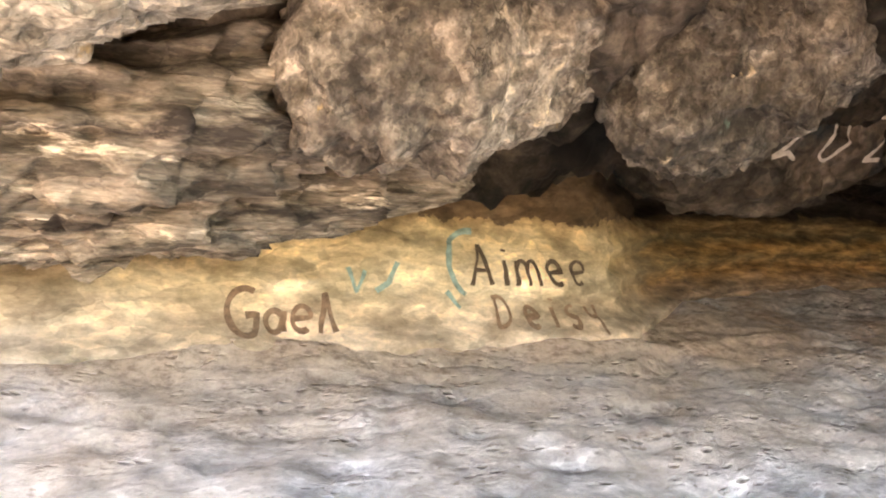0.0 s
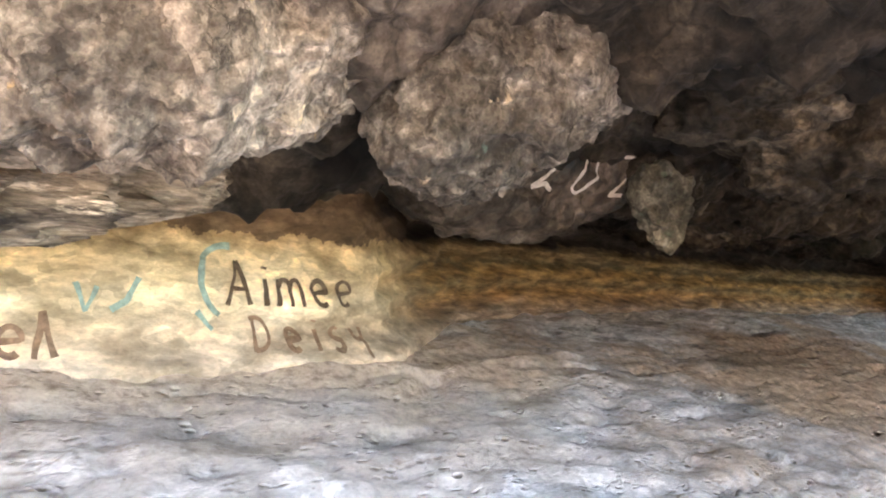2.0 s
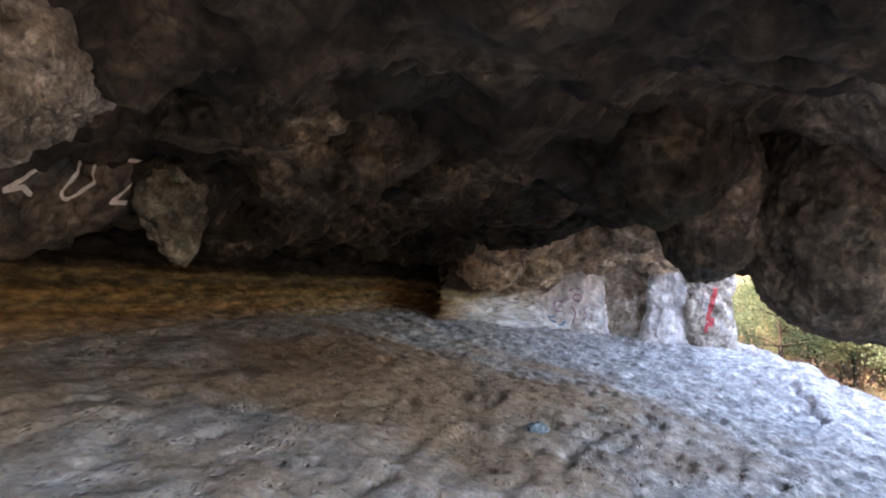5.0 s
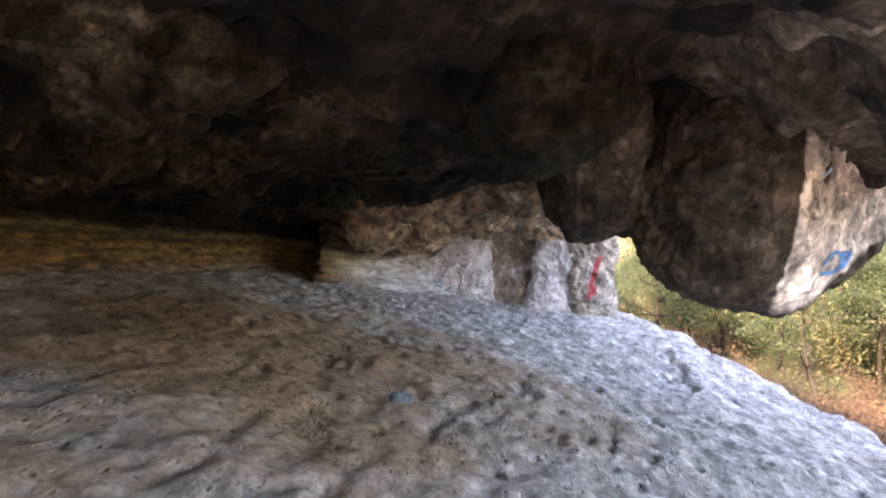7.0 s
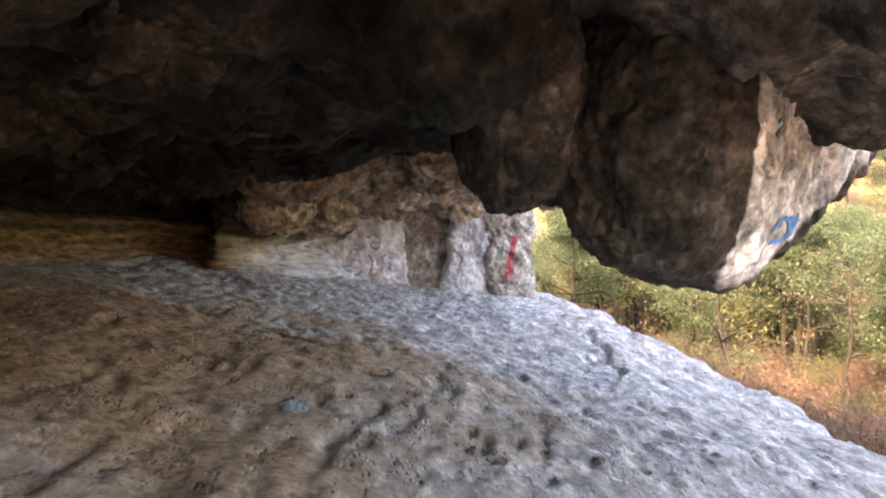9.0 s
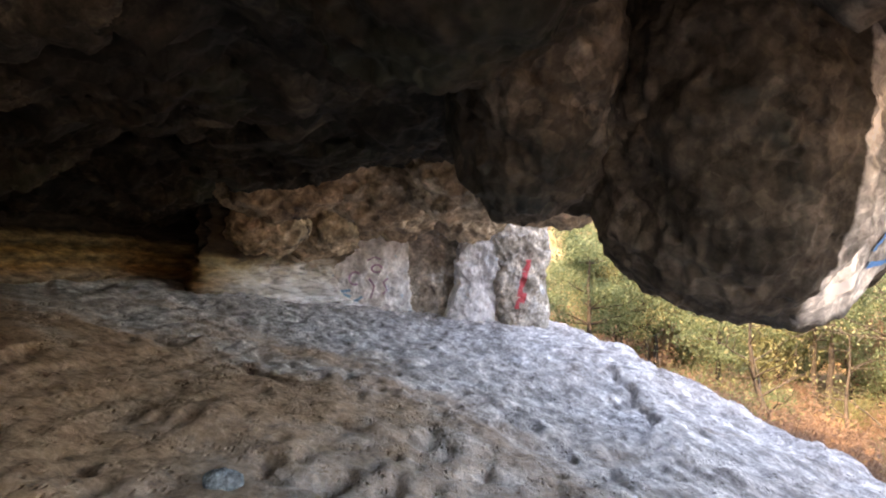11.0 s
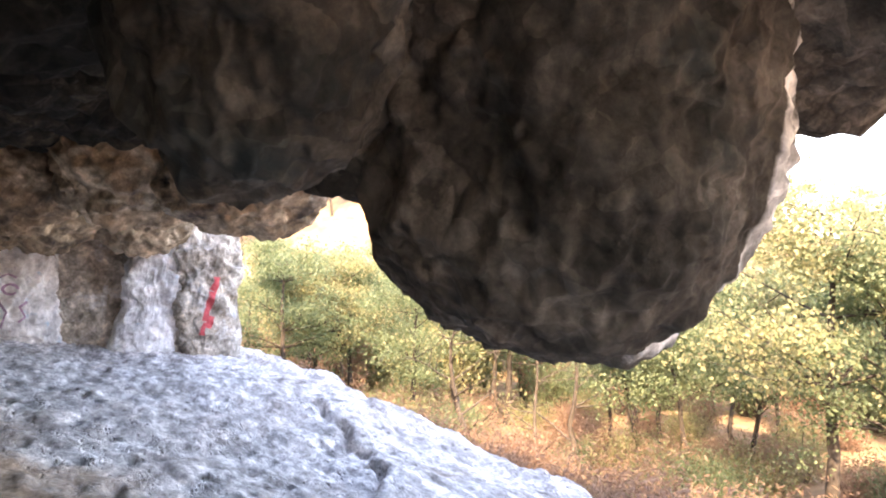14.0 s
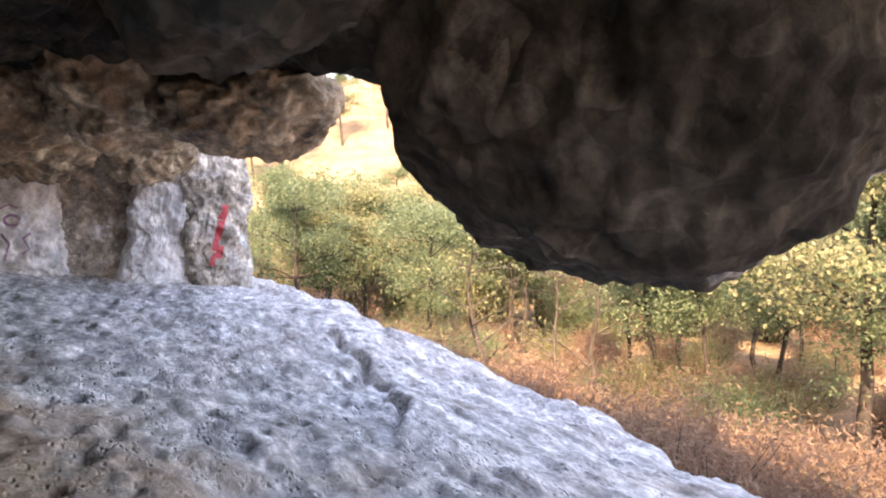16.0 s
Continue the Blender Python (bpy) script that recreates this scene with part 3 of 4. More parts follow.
rock_c = rock("hanging_slab", (-4.15, 3.95, 2.45), (0.65, 1.35, 0.66), SLAB, "dark rock slab with chalk letters, behind the boulder", (8, -10, -12), 141, 2.3, 0.08, 0.03, 0.1, 84, "slab", G)
rock("rock_nodule", (-3.36, 4.95, 2.12), (0.2, 0.24, 0.34), LICHEN, "greenish grey lump hanging to a blunt point", (0, 0, 0), 151, 2.6, 0.3, 0.1, 0.9, 48, group=G)
# these lumps take the same shade-darkened colour as the roof around them
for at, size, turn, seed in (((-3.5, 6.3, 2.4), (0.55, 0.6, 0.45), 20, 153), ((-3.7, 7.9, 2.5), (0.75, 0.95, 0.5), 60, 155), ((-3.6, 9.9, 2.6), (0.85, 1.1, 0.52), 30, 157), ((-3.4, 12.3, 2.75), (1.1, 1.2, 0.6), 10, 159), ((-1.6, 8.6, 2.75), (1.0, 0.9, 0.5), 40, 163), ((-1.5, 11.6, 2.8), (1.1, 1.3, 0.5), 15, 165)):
    rock("rock_nodule", at, size, SHADE_DARK, "lump of rock under the roof, coloured dark for shade", (0, 0, turn), seed, 2.0, 0.18, 0.06, 0.35, 48, group=G)
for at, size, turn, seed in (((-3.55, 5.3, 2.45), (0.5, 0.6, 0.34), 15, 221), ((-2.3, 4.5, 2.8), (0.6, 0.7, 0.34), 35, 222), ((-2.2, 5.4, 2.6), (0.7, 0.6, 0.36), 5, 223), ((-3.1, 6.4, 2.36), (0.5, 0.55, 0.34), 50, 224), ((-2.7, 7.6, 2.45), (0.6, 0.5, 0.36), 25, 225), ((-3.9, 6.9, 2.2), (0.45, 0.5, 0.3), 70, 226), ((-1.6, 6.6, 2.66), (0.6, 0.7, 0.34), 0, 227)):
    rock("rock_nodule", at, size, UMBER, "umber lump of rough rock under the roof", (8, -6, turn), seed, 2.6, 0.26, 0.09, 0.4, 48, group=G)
rock("hanging_boulder", (0.35, 6.5, 2.66), (0.7, 1.0, 0.62), SHADE_DARK, "brown rounded boulder hanging from the dark roof", (0, 10, 10), 161, 2.2, 0.12, 0.06, 0.3, 84, group=G)
rock("hanging_boulder", (0.98, 7.8, 2.36), (0.52, 0.7, 0.82), SLAB, "dark blunt boulder hanging beside the enormous one", (0, 8, 0), 167, 2.4, 0.1, 0.04, 0.35, 84, group=G)
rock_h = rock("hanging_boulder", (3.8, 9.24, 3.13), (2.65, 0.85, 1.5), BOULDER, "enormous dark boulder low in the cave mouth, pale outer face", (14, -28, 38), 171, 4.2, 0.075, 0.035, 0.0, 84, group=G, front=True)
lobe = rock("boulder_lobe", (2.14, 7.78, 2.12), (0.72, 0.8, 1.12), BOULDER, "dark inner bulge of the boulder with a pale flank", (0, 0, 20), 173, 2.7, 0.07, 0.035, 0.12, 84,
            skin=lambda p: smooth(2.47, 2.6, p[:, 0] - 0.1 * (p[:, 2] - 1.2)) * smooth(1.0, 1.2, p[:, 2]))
lobe.parent = rock_h
del lobe["category"]
rock("hanging_boulder", (1.45, 8.2, 2.34), (0.5, 0.6, 0.68), SLAB, "dark rock wedged between two hanging boulders", (0, 0, 0), 175, 2.4, 0.1, 0.04, 0.2, 48, group=G)
for at, size, turn, seed, label in (((-2.5, 16.2, 2.85), (1.1, 0.9, 0.6), 20, 181, "tan lumpy rock under the far roof"), ((-0.9, 17.2, 3.0), (1.0, 1.0, 0.75), 0, 183, "tan lumpy rock under the far roof"),
                                    ((0.7, 16.0, 3.0), (1.1, 1.0, 0.75), 40, 185, "tan lumpy rock under the far roof"), ((2.1, 15.2, 2.62), (1.05, 0.9, 0.5), 0, 187, "tan rock lip above the far opening"),
                                    ((-1.0, 20.6, 2.85), (1.2, 0.8, 0.75), 0, 189, "tan rock arch above the painted pillars"), ((-3.5, 18.9, 2.2), (0.8, 0.8, 0.6), 30, 193, "brown rock bulge above the pale wall foot"), ((-2.6, 20.4, 2.25), (0.8, 0.8, 0.62), 10, 195, "brown rock bulge above the pale wall foot"), ((0.9, 20.8, 2.95), (1.0, 0.7, 0.8), 0, 191, "tan rock arch above the painted pillars")):
    rock("roof_lump", at, size, TAN, label, (0, 0, turn), seed, 2.2, 0.16, 0.07, 0.2, 48, group=G)

# ---- pillars at the far end ----
PG = "rock pillars at the far opening"
pillar_white = rock("rock_pillar", (-1.85, 22.3, 1.25), (1.25, 0.7, 1.8), PAINTED, "white painted rock pillar with faded blue and purple spray", (0, 0, 0), 201, 3.2, 0.12, 0.05, 0, 84, "pillar", PG, flare=0.25)
rock("rock_pillar", (0.08, 22.6, 1.3), (0.85, 0.4, 1.7), PILLAR, "smooth brown rock pillar set back between white ones", (0, 0, 0), 203, 3.0, 0.10, 0.03, 0, 48, "pillar", PG, flare=0.1)
rock("rock_pillar", (1.28, 22.15, 1.35), (0.58, 0.55, 1.85), PAINTED, "white painted rock pillar with faded spray marks", (0, 9, 0), 205, 3.0, 0.12, 0.05, 0, 84, "pillar", PG, flare=0.5)
pillar_red = rock("rock_pillar", (2.36, 21.95, 1.5), (0.66, 0.6, 2.0), PILLAR, "rough grey-brown rock pillar with a red sprayed stroke", (0, 0, 0), 207, 3.2, 0.12, 0.06, 0, 84, "pillar", PG, flare=0.2)
rock("loose_stone", (-0.82, 7.5, float(floor_level(-0.82, 7.5)) + 0.05), (0.11, 0.08, 0.065), STONE, "loose blue-grey stone lying on the cave floor", (0, 0, 30), 211, 2.4, 0.1, 0.02, 0, 20, "stone")

# ---- writing and spray on the rock ----
from mathutils.bvhtree import BVHTree


def arc(cx, cy, rx, ry, a, b, n=12):
    return [(cx + rx * math.cos(radians(a + (b - a) * i / n)), cy + ry * math.sin(radians(a + (b - a) * i / n))) for i in range(n + 1)]


LETTERS = {
    "A": [[(0, 0), (0.12, 0.35), (0.28, 1)], [(0.28, 1), (0.42, 0.5), (0.56, 0.02)], [(0.1, 0.38), (0.5, 0.36)]],
    "i": [[(0.1, 0), (0.1, 0.62)], [(0.1, 0.84), (0.11, 0.9)]],
    "m": [[(0.02, 0), (0.05, 0.62)], [(0.05, 0.45), *arc(0.2, 0.42, 0.14, 0.2, 160, 0), (0.34, 0)], [(0.34, 0.42), *arc(0.49, 0.42, 0.14, 0.2, 170, 0), (0.64, 0.0)]],
    "e": [[(0.04, 0.32), (0.44, 0.36), *arc(0.24, 0.33, 0.21, 0.3, 10, 310, 16)]],
    "D": [[(0.02, 0), (0.06, 0.95)], [(-0.05, 0.92), *arc(0.08, 0.5, 0.42, 0.46, 85, -85, 14), (0, 0.03)]],
    "s": [[*arc(0.22, 0.5, 0.17, 0.16, 40, 260), *arc(0.22, 0.16, 0.19, 0.17, 90, -150)]],
    "y": [[(0.02, 0.62), (0.08, 0.36), (0.22, 0.28), (0.4, 0.34)], [(0.42, 0.66), (0.38, 0.1), (0.28, -0.22)]],
    "G": [[*arc(0.45, 0.5, 0.42, 0.52, 60, 290, 18), (0.66, 0.12), (0.72, 0.42), (0.45, 0.4)]],
    "a": [[*arc(0.22, 0.26, 0.2, 0.25, 30, 380, 16)], [(0.43, 0.5), (0.44, 0.02)]],
    "l": [[(0.04, 0), (0.16, 0.55), (0.22, 0.95), (0.3, 0.5), (0.42, 0.02)]],
    "L": [[*arc(0.2, 0.72, 0.2, 0.26, 160, 0), (0.33, 0.4), (0.05, 0.02), (0.3, 0.12), (0.55, 0.02)]],
    "U": [[(0.1, 0.95), (0.02, 0.35), *arc(0.2, 0.25, 0.18, 0.22, 180, 330), (0.5, 0.95)], [(0.5, 0.95), (0.72, 0.98)]],
    "Z": [[(0, 0.9), (0.42, 0.92), (0.3, 0.55), (0.05, 0.1), (0.5, 0.14)]],
}


def bvh_of(ob):
    return BVHTree.FromPolygons([v.co[:] for v in ob.data.vertices], [p.vertices[:] for p in ob.data.polygons])


def paint_stroke(name, target, tree, points, width, origin, across, up, way, material, label=""):
    """A painted stroke laid on the rock: a ribbon in the plane (across, up), carried along way until it meets the surface."""
    pts = np.array(points, float)
    s = np.r_[0, np.cumsum(np.linalg.norm(np.diff(pts, axis=0), axis=1))]
    count = max(4, int(s[-1] / 0.018))
    even = np.linspace(0, s[-1], count)
    line = np.stack([np.interp(even, s, pts[:, k]) for k in (0, 1)], 1)
    tan = np.gradient(line, axis=0)
    side = np.stack([-tan[:, 1], tan[:, 0]], 1) / (np.linalg.norm(tan, axis=1)[:, None] + 1e-9)
    wob = 1 + 0.35 * vnoise(np.stack([even * 9, even * 0 + pts[0, 0] * 7, even * 0], 1), 5)
    verts, faces = [], []
    for k in range(count):
        for j in (-1, -0.33, 0.33, 1):
            u, v = line[k] + side[k] * width * 0.5 * j * wob[k]
            start = Vector(origin) + Vector(across) * u + Vector(up) * v
            hit = tree.ray_cast(start, Vector(way))
            verts.append((hit[0] - Vector(way) * 0.016) if hit[0] else None)
    for k in range(count - 1):
        for j in range(3):
            q = (k * 4 + j, k * 4 + j + 1, k * 4 + j + 5, k * 4 + j + 4)
            if all(verts[i] is not None for i in q):
                faces.append(q)
    if not faces:
        return None
    keep = sorted({i for q in faces for i in q})
    back = {i: n for n, i in enumerate(keep)}
    ob = mesh_object(name, [verts[i][:] for i in keep], [tuple(back[i] for i in q) for q in faces], material, target)
    if label:
        tagged(ob, label)
    return ob


def write(word, target, tree, start, height, width, step, across, way, material, label, slant=0.0, spacing=()):
    x = 0.0
    for n, ch in enumerate(word):
        for stroke in LETTERS[ch]:
            pts = [((x + px + slant * py) * height, py * height) for px, py in stroke]
            paint_stroke("painted_letter", target, tree, pts, width, start, across, (0, 0, 1), way, material, label)
        x += max(px for stroke in LETTERS[ch] for px, py in stroke) + step


wall_tree = bvh_of(wall)
write("Aimee", wall, wall_tree, (-3.2, 1.58, 1.12), 0.30, 0.034, 0.28, (0, 1, 0), (-1, 0, 0), CHARCOAL, "dark charcoal letter on the ochre wall")
write("Deisy", wall, wall_tree, (-3.2, 1.75, 0.82), 0.23, 0.034, 0.5, (0, 1, 0), (-1, 0, 0), RUST, "faded brown letter on the ochre wall")
write("Gael", wall, wall_tree, (-3.2, -0.14, 0.82), 0.27, 0.036, 0.16, (0, 1, 0), (-1, 0, 0), RUST, "faded brown letter on the ochre wall")
for pts in (arc(0.22, 0, 0.2, 0.24, 80, 250), [(-0.02, -0.2), (0.1, -0.32)]):
    paint_stroke("teal_mark", wall, wall_tree, pts, 0.04, (-3.2, 1.38, 1.28), (0, 1, 0), (0, 0, 1), (-1, 0, 0), TEAL, "faded teal spray arc")
for pts in ([(0, 0.12), (0.05, -0.05), (0.12, 0.1)], [(0.2, -0.04), (0.3, 0.02), (0.36, 0.16)]):
    paint_stroke("teal_mark", wall, wall_tree, pts, 0.035, (-3.2, 0.65, 1.12), (0, 1, 0), (0, 0, 1), (-1, 0, 0), TEAL, "faded teal spray mark")
slab_tree = bvh_of(rock_c)
write("LUZ", rock_c, slab_tree, (-2.4, 3.55, 2.1), 0.4, 0.03, 0.42, (0, 1, 0), (-1, 0, 0), CHALK, "pale chalk letter on dark rock", 0.25)
boulder_tree = bvh_of(rock_h)
OUT, IN = (0.8, 0.6, 0), (-0.6, 0.8, 0)
for pts in (arc(0.15, 0.12, 0.16, 0.09, 200, -30), [(0, 0), (0.2, 0.02), (0.42, 0.16)], [(0.25, 0.06), (0.45, 0.12), (0.5, 0.2)], arc(0.38, 0.14, 0.08, 0.07, 0, 330)):
    paint_stroke("blue_mark", rock_h, boulder_tree, pts, 0.05, (3.75, 7.2, 1.28), OUT, (0, 0, 1), IN, BLUE, "blue spray scrawl")
for pts in ([(0, 0), (0.04, 0.3), (-0.02, 0.55)], [(0.1, 0.2), (0.16, 0.5)], [(-0.12, 0.1), (-0.06, 0.28)], [(0.05, 0.6), (0.2, 0.75)]):
    paint_stroke("pale_blue_mark", rock_h, boulder_tree, pts, 0.045, (3.35, 7.0, 1.5), OUT, (0, 0, 1), IN, SKYBLUE, "faded pale blue spray")
white_tree = bvh_of(pillar_white)
for at, pts in ((-1.5, [(0, 0), (0.1, 0.3), (-0.05, 0.5)]), (-1.2, [(0, 0.1), (0.12, 0.2), (0.02, 0.4), (0.14, 0.5)]), (-1.9, arc(0, 0.5, 0.14, 0.16, 40, 300)), (-1.45, arc(0.1, 0.75, 0.13, 0.1, 0, 320)), (-1.6, [(0, 0.95), (0.2, 1.05), (0.35, 0.98)])):
    paint_stroke("purple_mark", pillar_white, white_tree, pts, 0.045, (at, 20.6, 0.6), (1, 0, 0), (0, 0, 1), (0, 1, 0), PURPLE, "faded purple spray scrawl")
for at, pts in ((-2.6, [(0, 0), (0.3, 0.06), (0.55, 0.02)]), (-2.5, [(0, 0.12), (0.25, 0.2), (0.5, 0.12)]), (-2.3, [(0, 0.26), (0.3, 0.3)]), (-2.65, [(0.1, 0.4), (0.15, 0.7)]), (-1.9, [(0, 0.0), (0.2, 0.14)])):
    paint_stroke("pale_blue_mark", pillar_white, white_tree, pts, 0.1, (at, 20.6, 0.5), (1, 0, 0), (0, 0, 1), (0, 1, 0), SKYBLUE, "faded pale blue spray")
red_tree = bvh_of(pillar_red)
for pts in ([(0, -0.1), (0.02, 0.05), (0.08, 0.16)], [(0.07, 0.2), (0.1, 0.4), (0.16, 0.52)], [(0.14, 0.5), (0.2, 0.7), (0.22, 0.82)], [(0.22, 0.84), (0.3, 1.0), (0.3, 1.14)], [(0.12, 0.05), (0.2, 0.3)]):
    paint_stroke("red_mark", pillar_red, red_tree, pts, 0.12, (2.2, 20.5, 0.45), (1, 0, 0), (0, 0, 1), (0, 1, 0), RED, "red sprayed stroke")

# ---- the ground outside ----
def ground_level(x, y):
    x, y = np.asarray(x, float), np.asarray(y, float)
    p = np.stack([x.ravel(), y.ravel(), x.ravel() * 0], 1)
    bumps = (0.35 * fbm(p, 6, 3, 61)).reshape(x.shape)
    z = -2.2 - 2.0 * smooth(5, 13, x + 0.15 * y) + bumps
    far = np.hypot(x - 4, y - 8)
    hill = 23 * smooth(38, 95, far) * (0.62 + 0.45 * np.cos((np.arctan2(y - 8, x - 4) - 1.25) * 3)) + 4 * smooth(150, 600, far)
    cave = (1 - smooth(-10, -7, x)) * 4.5
    return z + hill + cave


def make_ground():
    u = np.linspace(-1, 1, 190)
    s = np.sign(u) * (np.abs(u) * 22 + np.abs(u) ** 5 * 880)
    X, Y = [a.ravel() for a in np.meshgrid(s + 10, s + 14, indexing="ij")]
    ob = mesh_object("ground", np.stack([X, Y, ground_level(X, Y)], 1), grid_faces(len(s), len(s)), GROUND)
    tagged(ob, "dry grassy hillside with bare earth below the cave", "ground", kind="structure")


make_ground()


# ---- trees ----
def tube(points, radii, sides=7):
    pts = np.array(points, float)
    tan = np.gradient(pts, axis=0)
    tan /= np.linalg.norm(tan, axis=1)[:, None] + 1e-9
    side = np.cross(tan, (0.31, 0.9, 0.2))
    side /= np.linalg.norm(side, axis=1)[:, None] + 1e-9
    other = np.cross(tan, side)
    a = np.arange(sides) * 2 * math.pi / sides
    v = pts[:, None] + (side[:, None] * np.cos(a)[None, :, None] + other[:, None] * np.sin(a)[None, :, None]) * np.array(radii)[:, None, None]
    n, f = len(pts), []
    for i in range(n - 1):
        for k in range(sides):
            f.append((i * sides + k, i * sides + (k + 1) % sides, (i + 1) * sides + (k + 1) % sides, (i + 1) * sides + k))
    return v.reshape(-1, 3), f


def join_tubes(list_of):
    verts, faces, base = [], [], 0
    for v, f in list_of:
        verts.append(v)
        faces += [tuple(i + base for i in q) for q in f]
        base += len(v)
    return np.vstack(verts), faces


def leaves(rng, centres, spread, count, length, width):
    """Small bent leaves strewn through clumps."""
    c = np.array(centres)[rng.integers(0, len(centres), count)]
    at = c + rng.normal(0, 1, (count, 3)) * spread
    d = rng.normal(0, 1, (count, 3))
    d /= np.linalg.norm(d, axis=1)[:, None]
    s = np.cross(d, rng.normal(0, 1, (count, 3)))
    s /= np.linalg.norm(s, axis=1)[:, None]
    ln = length * rng.uniform(0.6, 1.3, (count, 1))
    wd = width * rng.uniform(0.6, 1.3, (count, 1))
    up = np.cross(d, s) * wd * 0.35
    v = np.stack([at, at + d * ln * 0.5 + s * wd + up, at + d * ln, at + d * ln * 0.5 - s * wd + up], 1).reshape(-1, 3)
    i = np.arange(count)[:, None] * 4
    return v, np.hstack([np.vstack([i + (0, 1, 2), i + (0, 2, 3)])])


def make_tree(seed, height, leaf, label, n_leaf=3600, bare=False, bark=BARK, thick=0.17):
    rng = np.random.default_rng(seed)
    root = tagged(new("tree"), label, "tree", "trees in the valley")
    lean = rng.normal(0, 0.05, 2)
    zs = np.linspace(-0.3, height * 0.92, 12)
    wob = np.cumsum(rng.normal(0, 0.07, (12, 2)), 0)
    trunk = np.stack([lean[0] * zs + wob[:, 0], lean[1] * zs + wob[:, 1], zs], 1)
    rad = thick * (1 - 0.85 * (zs - zs[0]) / (zs[-1] - zs[0])) + 0.008
    v, f = tube(trunk, rad, 9)
    mesh_object("trunk", v, f, bark, root)
    tips, n = [], 22 if not bare else 16
    for b in range(n):
        k = rng.integers(6 if not bare else 3, 12)
        a, ln = rng.uniform(0, 2 * math.pi), height * rng.uniform(0.2, 0.4) * (1.15 - 0.5 * k / 11)
        t = np.linspace(0, 1, 6)[:, None]
        way = np.array((math.cos(a), math.sin(a), rng.uniform(0.05, 0.75)))
        limb = trunk[k] + way * ln * t + np.cumsum(rng.normal(0, 0.035 * ln, (6, 3)), 0) * t
        tubes = [tube(limb, np.linspace(rad[k] * 0.5, 0.006, 6), 5)]
        tips += [limb[3], limb[4], limb[5]]
        for s in range(3):
            j = rng.integers(2, 6)
            end = limb[j] + rng.normal(0, 0.22 * ln, 3) + way * ln * 0.15
            tubes.append(tube(np.array([limb[j], (limb[j] + end) / 2 + rng.normal(0, 0.03, 3), end]), (0.014, 0.009, 0.003), 4))
            tips.append(end)
        v, f = join_tubes(tubes)
        mesh_object("limb", v, f, bark, root)
    tips.append(trunk[-1])
    if n_leaf:
        v, f = leaves(rng, tips, (0.34, 0.34, 0.2), n_leaf, 0.12, 0.04)
        mesh_object("crown", v, f, leaf, root, flat=True)
    return root


def set_on_ground(ob, x, y, turn, scale=1.0, sink=0.05):
    ob.scale = (scale, scale, scale)
    ob.location, ob.rotation_euler = (x, y, float(ground_level(x, y)) - sink), (0, 0, turn)


KINDS = [make_tree(1, 7.6, LEAF_GREEN, "olive-green leafy tree on the dry slope", 10000), make_tree(2, 8.4, LEAF_YELLOW, "yellowing leafy tree with a dark trunk", 10000),
         make_tree(3, 6.6, LEAF_GREEN, "thin olive-green tree with a leaning trunk", 9000, thick=0.1), make_tree(4, 5.2, LEAF_YELLOW, "almost bare thin tree with few yellow leaves", 260, True, TWIG, 0.12),
         make_tree(5, 5.8, LEAF_YELLOW, "bare grey sapling with fine twigs", 120, True, TWIG, 0.1)]


def polar(bearing, distance):
    """A place so far from the cave mouth, at a bearing in degrees right of straight ahead."""
    return 0.6 + distance * math.sin(radians(bearing)), 5.6 + distance * math.cos(radians(bearing))


def plant_trees():
    rng = np.random.default_rng(77)
    spots = [(27.2, 17, 3), (32, 18, 4), (34.8, 19, 4), (43.5, 19, 2), (46.5, 24, 2), (53, 16, 1), (57.5, 15.5, 0), (60, 18, 0), (17.5, 29, 0), (14, 27, 2), (20, 34, 0), (38, 24, 2), (40, 21, 2), (41.5, 26, 2), (48, 20, 2), (50, 25, 2), (22, 24, 0), (12, 24, 0)]
    for k in range(46):
        spots.append((rng.uniform(9, 75), rng.uniform(27, 50), int(rng.choice((0, 0, 0, 1, 2)))))
    for k in range(14):
        spots.append((rng.uniform(75, 150), rng.uniform(14, 36), int(rng.choice((0, 1, 2)))))
    # trees scattered up the far hillside
    for k in range(60):
        spots.append((rng.uniform(6, 60), rng.uniform(50, 105), int(rng.choice((0, 0, 1)))))
    used = set()
    for bearing, distance, kind in spots:
        ob = KINDS[kind] if kind not in used else copy_thing(KINDS[kind], Matrix.Identity(4))
        used.add(kind)
        set_on_ground(ob, *polar(bearing, distance), rng.uniform(0, 6.28), rng.uniform(0.76, 0.96))


plant_trees()


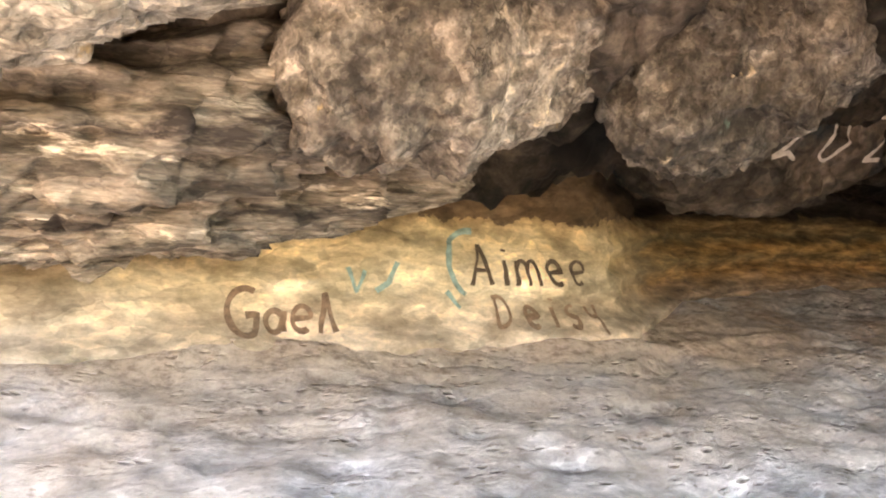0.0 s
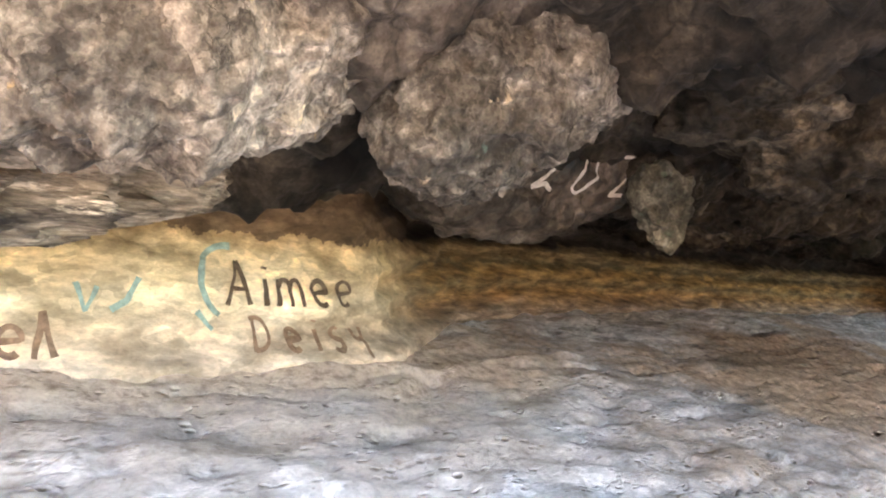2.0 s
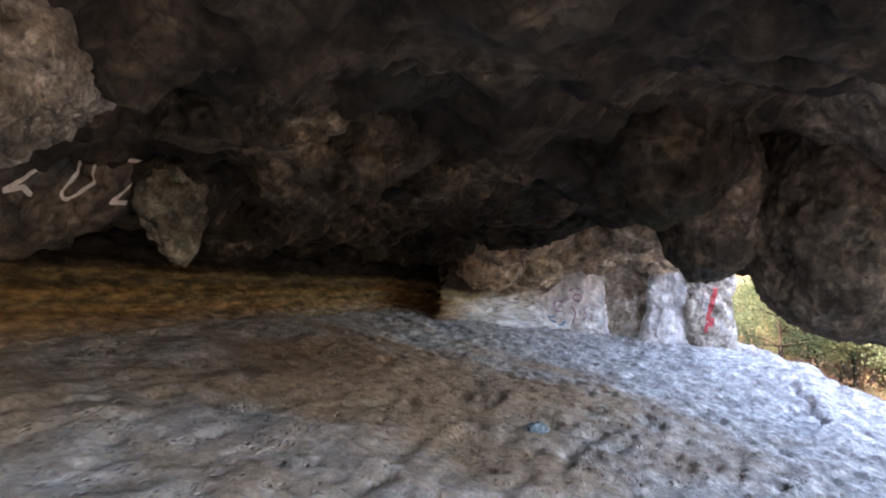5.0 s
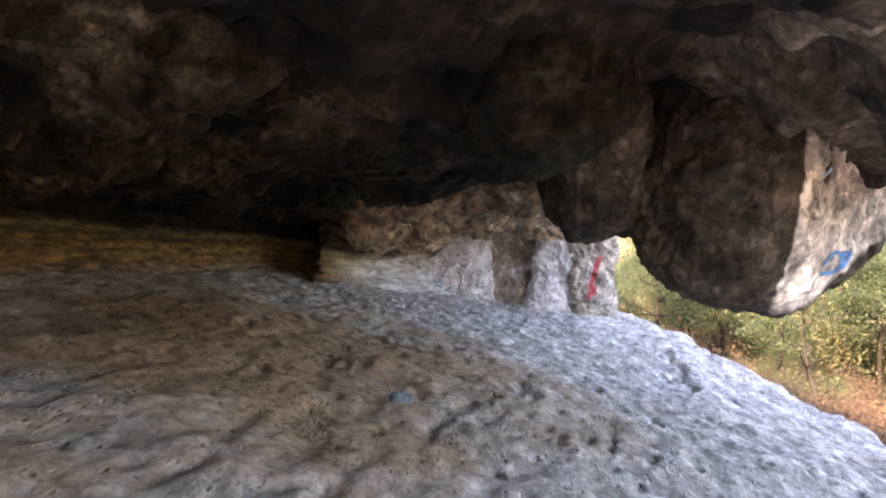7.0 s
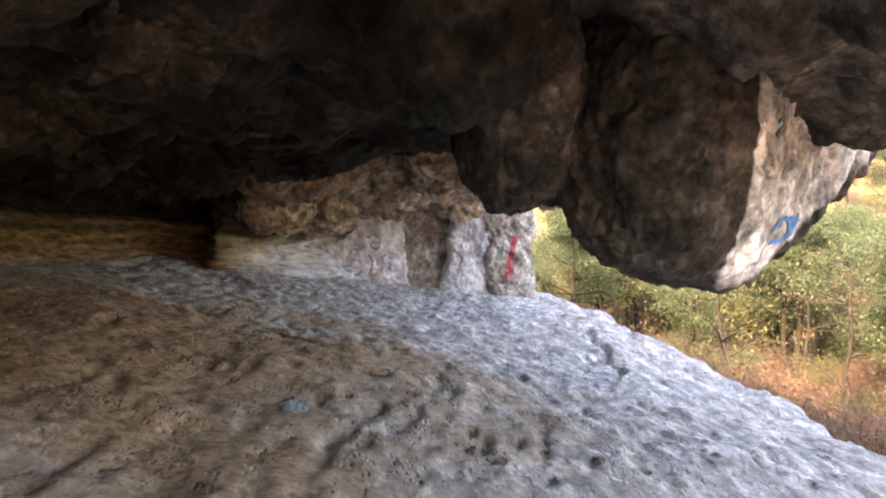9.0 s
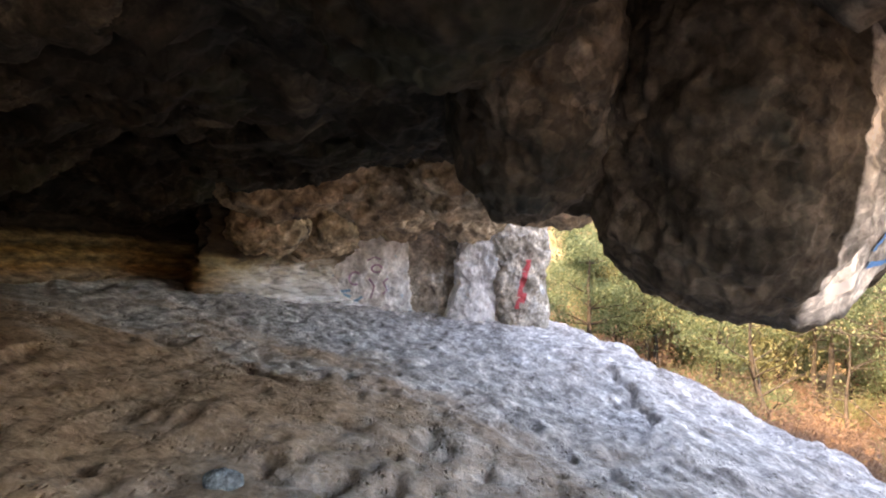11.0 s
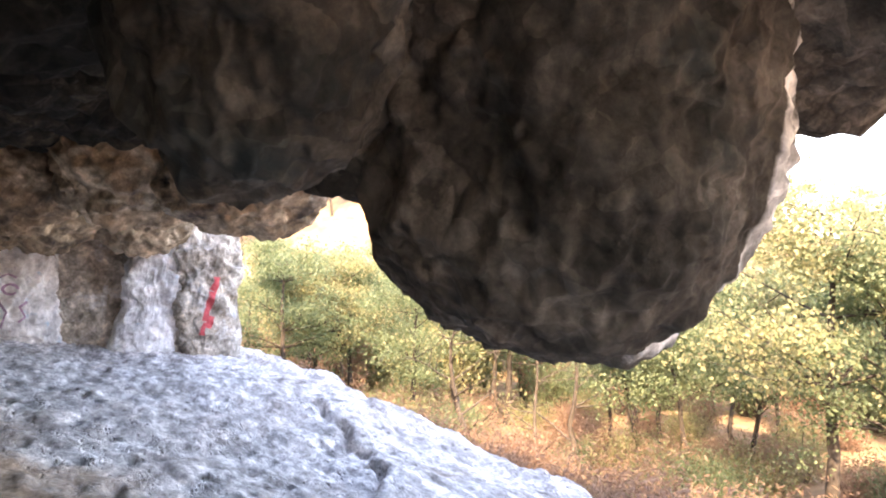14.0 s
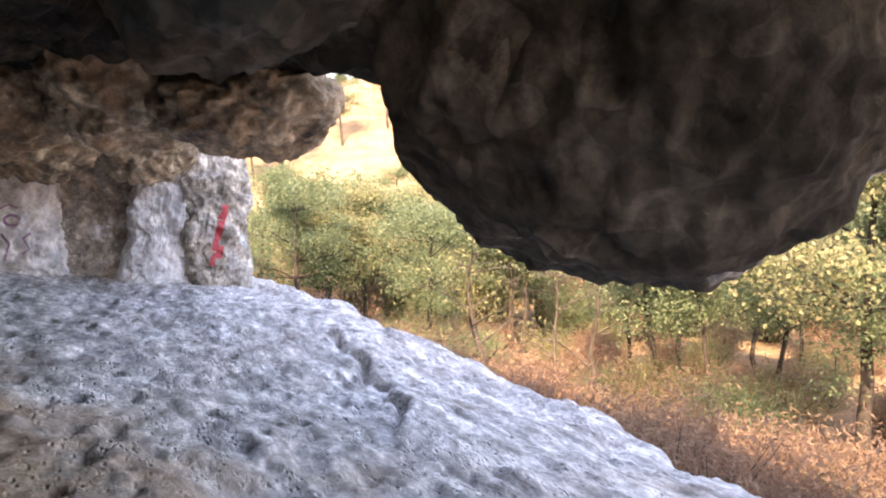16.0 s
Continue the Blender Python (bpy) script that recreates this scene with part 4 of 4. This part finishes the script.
def make_bush(seed, material, label, height=1.2):
    rng = np.random.default_rng(seed)
    root = tagged(new("bush"), label, "bush", "dry bushes below the cave")
    tubes, tips = [], []
    for k in range(34):
        a = rng.uniform(0, 6.28)
        end = np.array((math.cos(a) * rng.uniform(0.15, 0.8), math.sin(a) * rng.uniform(0.15, 0.8), height * rng.uniform(0.5, 1)))
        mid = end * 0.5 + rng.normal(0, 0.06, 3)
        tubes.append(tube(np.array([(0, 0, -0.1), mid, end]), (0.012, 0.008, 0.003), 4))
        tips += [mid, end, (mid + end) / 2]
    v, f = join_tubes(tubes)
    mesh_object("twig_mass", v, f, TWIG, root)
    v, f = leaves(rng, tips, (0.16, 0.16, 0.14), 5200, 0.085, 0.009)
    mesh_object("foliage", v, f, material, root, flat=True)
    return root


BUSHES = [make_bush(11, LEAF_DRY, "reddish-brown dry bush with fine twigs"), make_bush(12, LEAF_DRY, "reddish-brown dry bush with fine twigs", 0.9), make_bush(13, LEAF_YELLOW, "straw-yellow dry bush on the slope"), make_bush(14, LEAF_GREEN, "low olive-green bush on the slope")]


def plant_bushes():
    rng = np.random.default_rng(5)
    spots = []
    for k in range(190):
        b, d = rng.uniform(9, 80), rng.uniform(9, 30)
        x, y = polar(b, d)
        if x > float(floor_edge(y)) + 1.6:
            spots.append((x, y, int(rng.choice((0, 0, 0, 1, 1, 1, 1, 2, 3))), rng.uniform(0.9, 1.6)))
    for k in range(40):
        x, y = polar(rng.uniform(6, 24), rng.uniform(22, 34))
        if x > 4.6:
            spots.append((x, y, int(rng.choice((0, 1, 2, 3, 3))), rng.uniform(1.2, 1.9)))
    # tall green scrub under the trees
    for k in range(60):
        x, y = polar(rng.uniform(8, 72), rng.uniform(30, 52))
        if x > 5:
            spots.append((x, y, int(rng.choice((3, 3, 3, 2, 0))), rng.uniform(2.0, 3.6)))
    # the reddish brush that leans against the rim of the cave floor
    for k in range(60):
        y = rng.uniform(12, 30)
        x = float(floor_edge(min(y, 23))) + rng.uniform(1.3, 6)
        spots.append((x, y, int(rng.choice((0, 1))), rng.uniform(1.2, 1.9)))
    used = set()
    for x, y, kind, scale in spots:
        ob = BUSHES[kind] if kind not in used else copy_thing(BUSHES[kind], Matrix.Identity(4))
        used.add(kind)
        set_on_ground(ob, x, y, rng.uniform(0, 6.28), scale)


plant_bushes()
